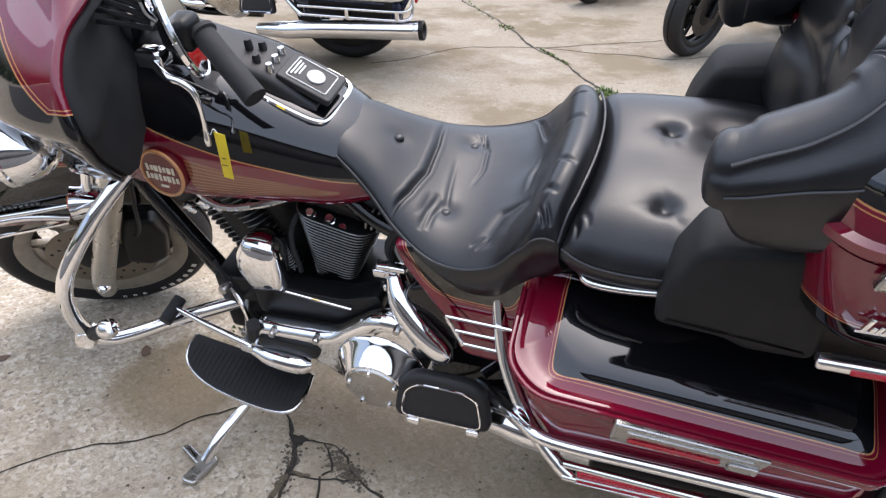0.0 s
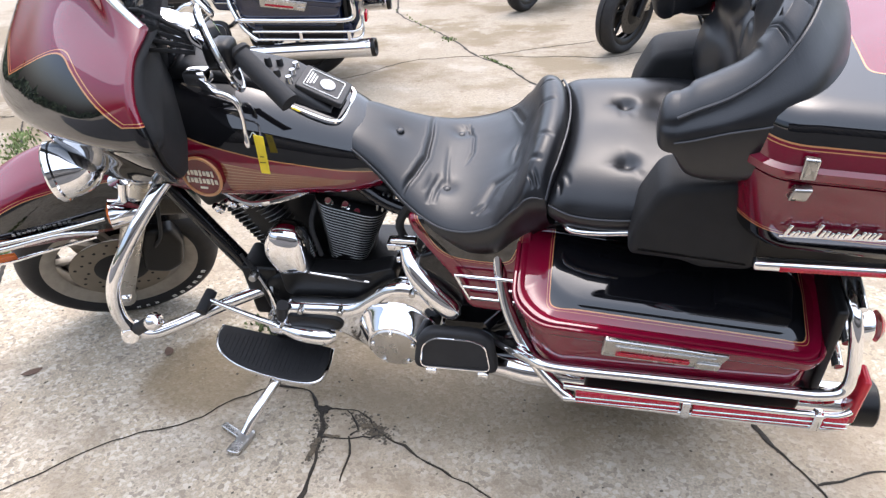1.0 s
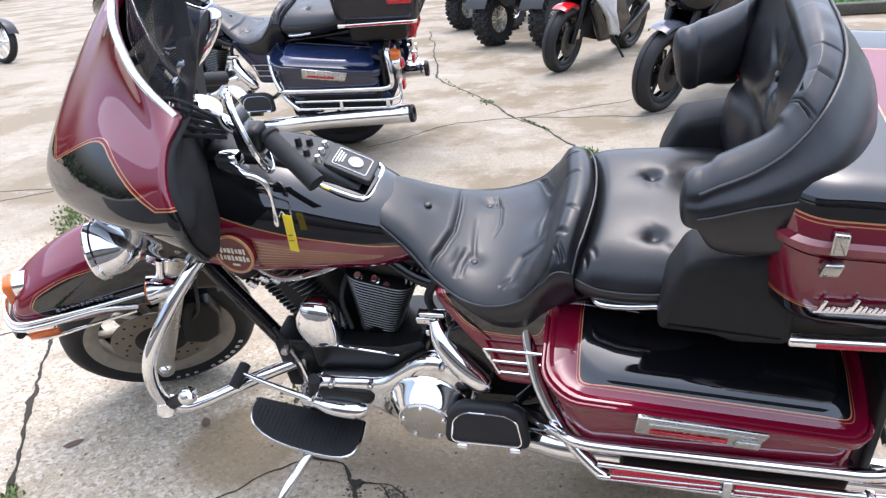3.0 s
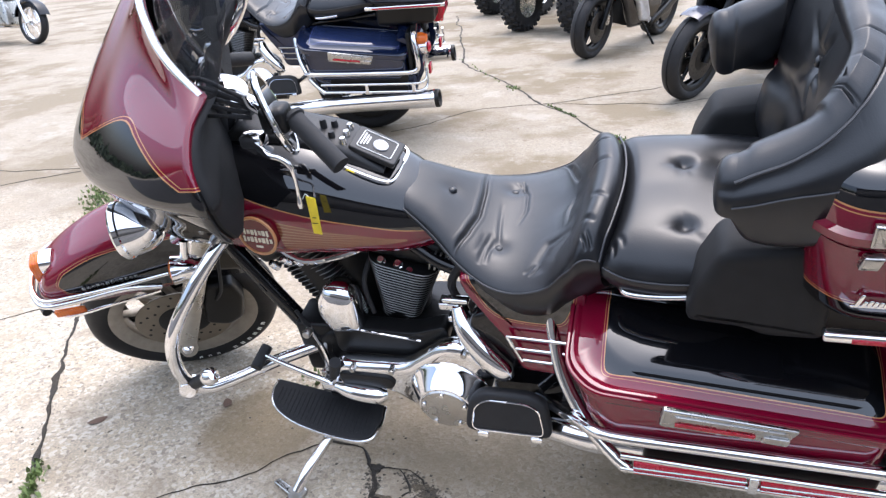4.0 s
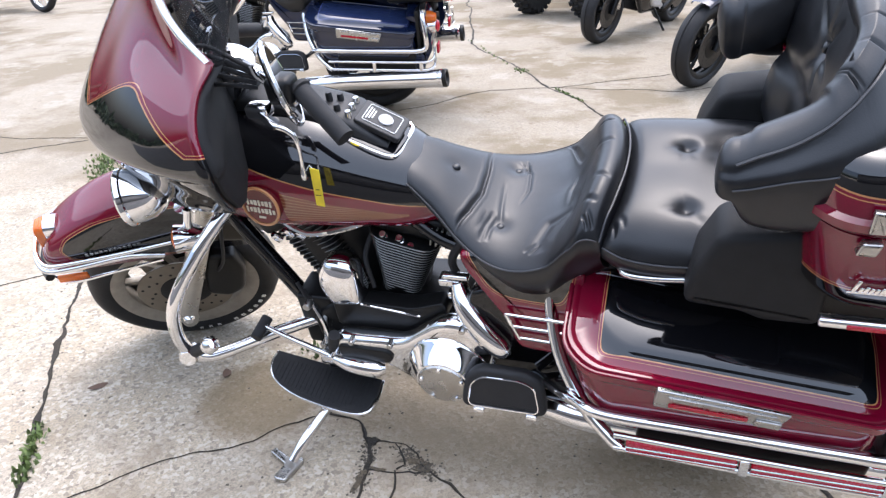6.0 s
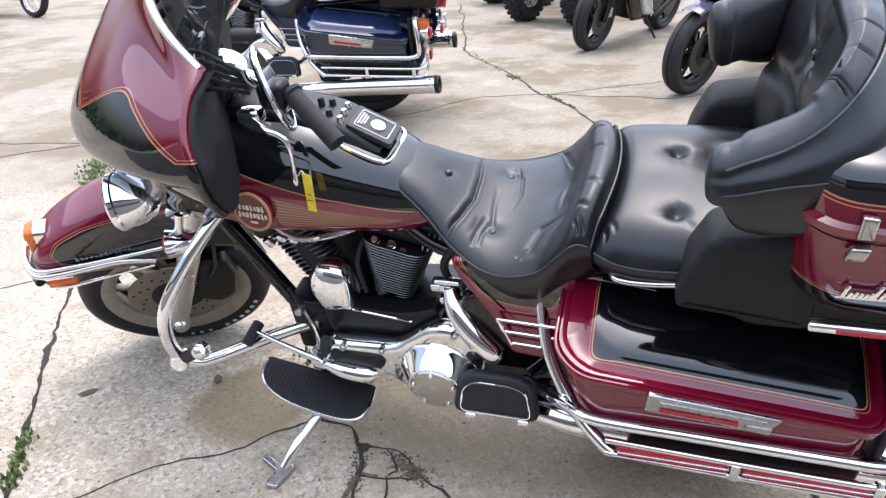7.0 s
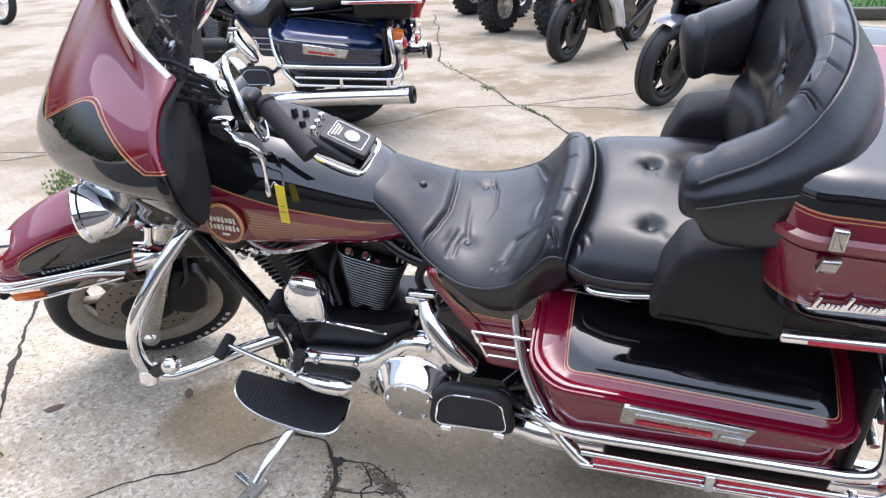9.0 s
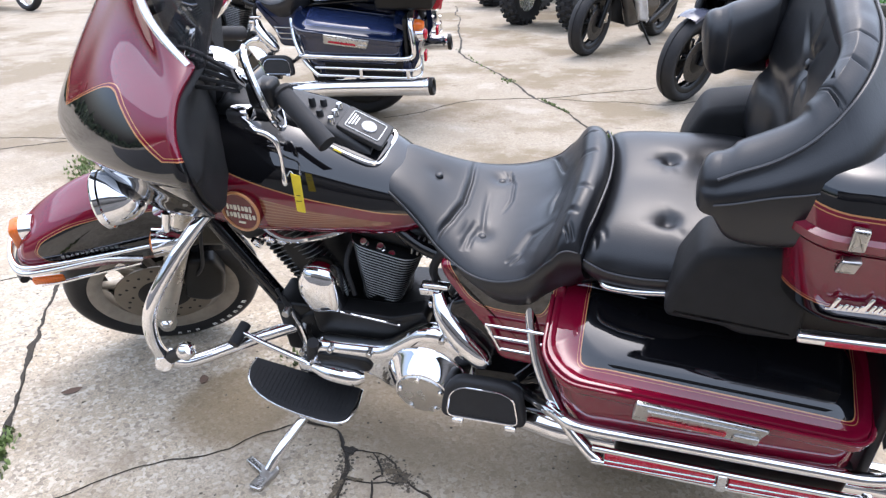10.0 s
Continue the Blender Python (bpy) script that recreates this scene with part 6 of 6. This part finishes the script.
def cruiser(m0, paint, label):
    root = thing("motorcycle", m0, label, "motorcycle", "cruisers at the far side")
    for x in (0, 1.6):
        w = thing_part("wheel", root)
        spoked_wheel(Matrix.Translation((x, 0, .32)) @ Euler((radians(90), 0, 0)).to_matrix().to_4x4(), .32, w)
        rings = [[(x - .36 * math.cos(a) * k, y, .32 + .36 * math.sin(a) * k) for y, k in ((-.09, .9), (-.085, .98), (0, 1.03), (.085, .98), (.09, .9))] for a in np.linspace(radians(20), radians(165), 16)]
        Build().skin(rings, closed=False, caps=False).done("fender", paint, root)
    for s in (-1, 1):
        Build().tube([(0, .1 * s, .32), (.32, .1 * s, 1.0)], .03, 12, 1).done("fork_leg", CHROME, root)
        Build().tube([(.7, .2 * s, .28), (1.9, .24 * s, .3)], .04, 14, 1).done("muffler", CHROME, root)
    Build().skin([ellipse_ring(*r, n=20) for r in smooth_rows([(.35, .08, .95, .75), (.5, .16, .98, .70), (.8, .14, .90, .70), (.95, .06, .82, .72)], 4)]).done("fuel_tank", paint, root)
    Build().skin([ellipse_ring(*r, n=20) for r in smooth_rows([(.9, .1, .78, .68), (1.1, .18, .72, .6), (1.4, .15, .80, .66), (1.7, .1, .82, .7)], 4)]).done("seat", LEATHER, root)
    Build().slab(rounded([(.45, .28), (1.1, .28), (1.0, .68), (.5, .68)], .04), .3, .04, side(0)).done("engine", SATIN, root)
    Build().tube([(.45, -.4, 1.1), (.30, -.25, 1.12), (.30, .25, 1.12), (.45, .4, 1.1)], .013, 10, 4).done("handlebar", CHROME, root)
    Build().lathe([(0, .03), (.07, .02), (.09, 0), (.07, -.06), (0, -.1)], 24, Matrix.Translation((.14, 0, .92)) @ Euler((0, radians(-90), 0)).to_matrix().to_4x4()).done("headlamp", CHROME, root)
    return root


cruiser(standing(-9.0, 7.75, 168, 8), SPORT_BLACK, "black cruiser with chrome spoked wheels")
cruiser(standing(-8.2, 5.9, 160, 8), SPORT_BLACK, "black cruiser with chrome spoked wheels")

# ---------- plants and debris ----------
LEAF = plain("weed_leaf", (.12, .165, .05), .6, vary=.5, scale=40)
GRASS = plain("grass_blade", (.06, .15, .025), .6, vary=.5, scale=3)


def blades(spots, height, width, seed, material, name, label, category, kind="stuff"):
    rnd = random.Random(seed)
    v, f = [], []
    for x, y in spots:
        a, h = rnd.uniform(0, 6.28), height * rnd.uniform(.4, 1.2)
        dx, dy, lean = math.cos(a), math.sin(a), rnd.uniform(.1, .9) * h
        w = width * rnd.uniform(.6, 1.3)
        k = len(v)
        v += [(x - dy * w, y + dx * w, 0), (x + dy * w, y - dx * w, 0), (x + dx * lean * .5 + dy * w * .8, y + dy * lean * .5 - dx * w * .8, h * .6), (x + dx * lean * .5 - dy * w * .8, y + dy * lean * .5 + dx * w * .8, h * .6), (x + dx * lean, y + dy * lean, h)]
        f += [(k, k + 1, k + 2, k + 3), (k + 3, k + 2, k + 4)]
    me = bpy.data.meshes.new(name)
    me.from_pydata(v, [], f)
    me.materials.append(material)
    return tagged(new(name, me), label, category, kind=kind)


def scatter(pts, n, seed, spread):
    rnd = random.Random(seed)
    out = []
    for _ in range(n):
        i = rnd.randrange(len(pts) - 1)
        t = rnd.random()
        (x0, y0), (x1, y1) = pts[i], pts[i + 1]
        out.append((x0 + (x1 - x0) * t + rnd.gauss(0, spread), y0 + (y1 - y0) * t + rnd.gauss(0, spread)))
    return out


weeds = scatter([(-1.60, .33), (-1.75, .52)], 160, 1, .025) + scatter([(-2.15, 1.05), (-2.62, 1.68)], 520, 2, .045) + scatter([(-.86, -.73), (-1.0, -.53)], 160, 3, .012)
weeds += scatter([(.33, 2.72), (.42, 2.55)], 200, 4, .025) + scatter([(-.20, 3.55), (.05, 3.2)], 60, 5, .010) + scatter([(-.60, 4.15), (-.52, 4.05)], 50, 6, .022) + scatter([(-1.4, 5.5), (-.7, 4.3)], 40, 7, .010)
weeds += scatter([(-.30, -.03), (-.26, -.12)], 60, 8, .012) + scatter([(-.40, -.02), (-.30, .02)], 50, 9, .02)
blades(weeds, .020, .006, 11, LEAF, "weeds", "small green weeds growing in the joints", "weeds")

rnd = random.Random(5)
lawn = [(rnd.uniform(2.0, 9.0), 8.6 + rnd.random() ** 1.5 * 6) for _ in range(26000)]
blades(lawn, .09, .006, 12, GRASS, "grass", "green lawn beyond the yard", "grass")
b = Build()
b.skin([[(x, y, .006) for x in (1.6, 6, 40)] for y in (8.5, 20, 55)], closed=False, caps=False)
tagged(b.done("lawn_soil", plain("lawn_soil", (.05, .09, .025), .9, vary=.5, scale=8)), "green lawn edge behind the parked bikes", "ground", kind="structure")
tagged(Build().box((7.0, .16, .14), (5.0, 8.35, .07), .02).done("timber_edge", plain("dark_timber", (.06, .055, .04), .8, vary=.4, bump=.5)), "dark weathered timber edging of the lawn", "edging", kind="structure")

PEBBLE = plain("debris", (.09, .075, .055), .9, vary=.5, scale=50)
rnd = random.Random(8)
v, f = [], []
spots = scatter([(.06, -.37), (.11, -.41), (.16, -.44)], 260, 31, .016) + scatter([(-.045, -.36), (-.015, -.44), (0, -.53)], 160, 32, .012) + [(rnd.uniform(-1.6, 1.6), rnd.uniform(-.9, .9)) for _ in range(420)] + [(rnd.uniform(-3, 3), rnd.uniform(1.5, 6)) for _ in range(300)]
for x, y in spots:
    r, k = rnd.uniform(.0018, .006), len(v)
    a = rnd.uniform(0, 6.28)
    v += [(x + r * math.cos(a + t) * rnd.uniform(.6, 1.2), y + r * math.sin(a + t) * rnd.uniform(.6, 1.2), .0005) for t in (0, 1.57, 3.14, 4.71)] + [(x, y, r * .7)]
    f += [(k, k + 1, k + 4), (k + 1, k + 2, k + 4), (k + 2, k + 3, k + 4), (k + 3, k, k + 4)]
mesh_object("grit", v, f, PEBBLE, smooth=False)
tagged(bpy.data.objects["grit"], "scattered dark grit and crumbs on the concrete", "debris", kind="stuff")


def dead_leaf(x, y, a):
    o = [(.028 * math.cos(t) * (1 + .2 * math.sin(3 * t)), .013 * math.sin(t)) for t in np.linspace(0, 6.28, 14, endpoint=False)]
    b = Build().slab(o, .001, .0003, Matrix.Translation((x, y, .004)) @ Euler((.1, .12, a)).to_matrix().to_4x4())
    return tagged(b.done("dead_leaf", plain("dry_leaf", (.10, .06, .04), .8)), "small dry brown leaf lying on the concrete", "leaf", "leaves on the yard")


dead_leaf(-.958, -.336, 1.0)
dead_leaf(-.60, -.18, 2.1)
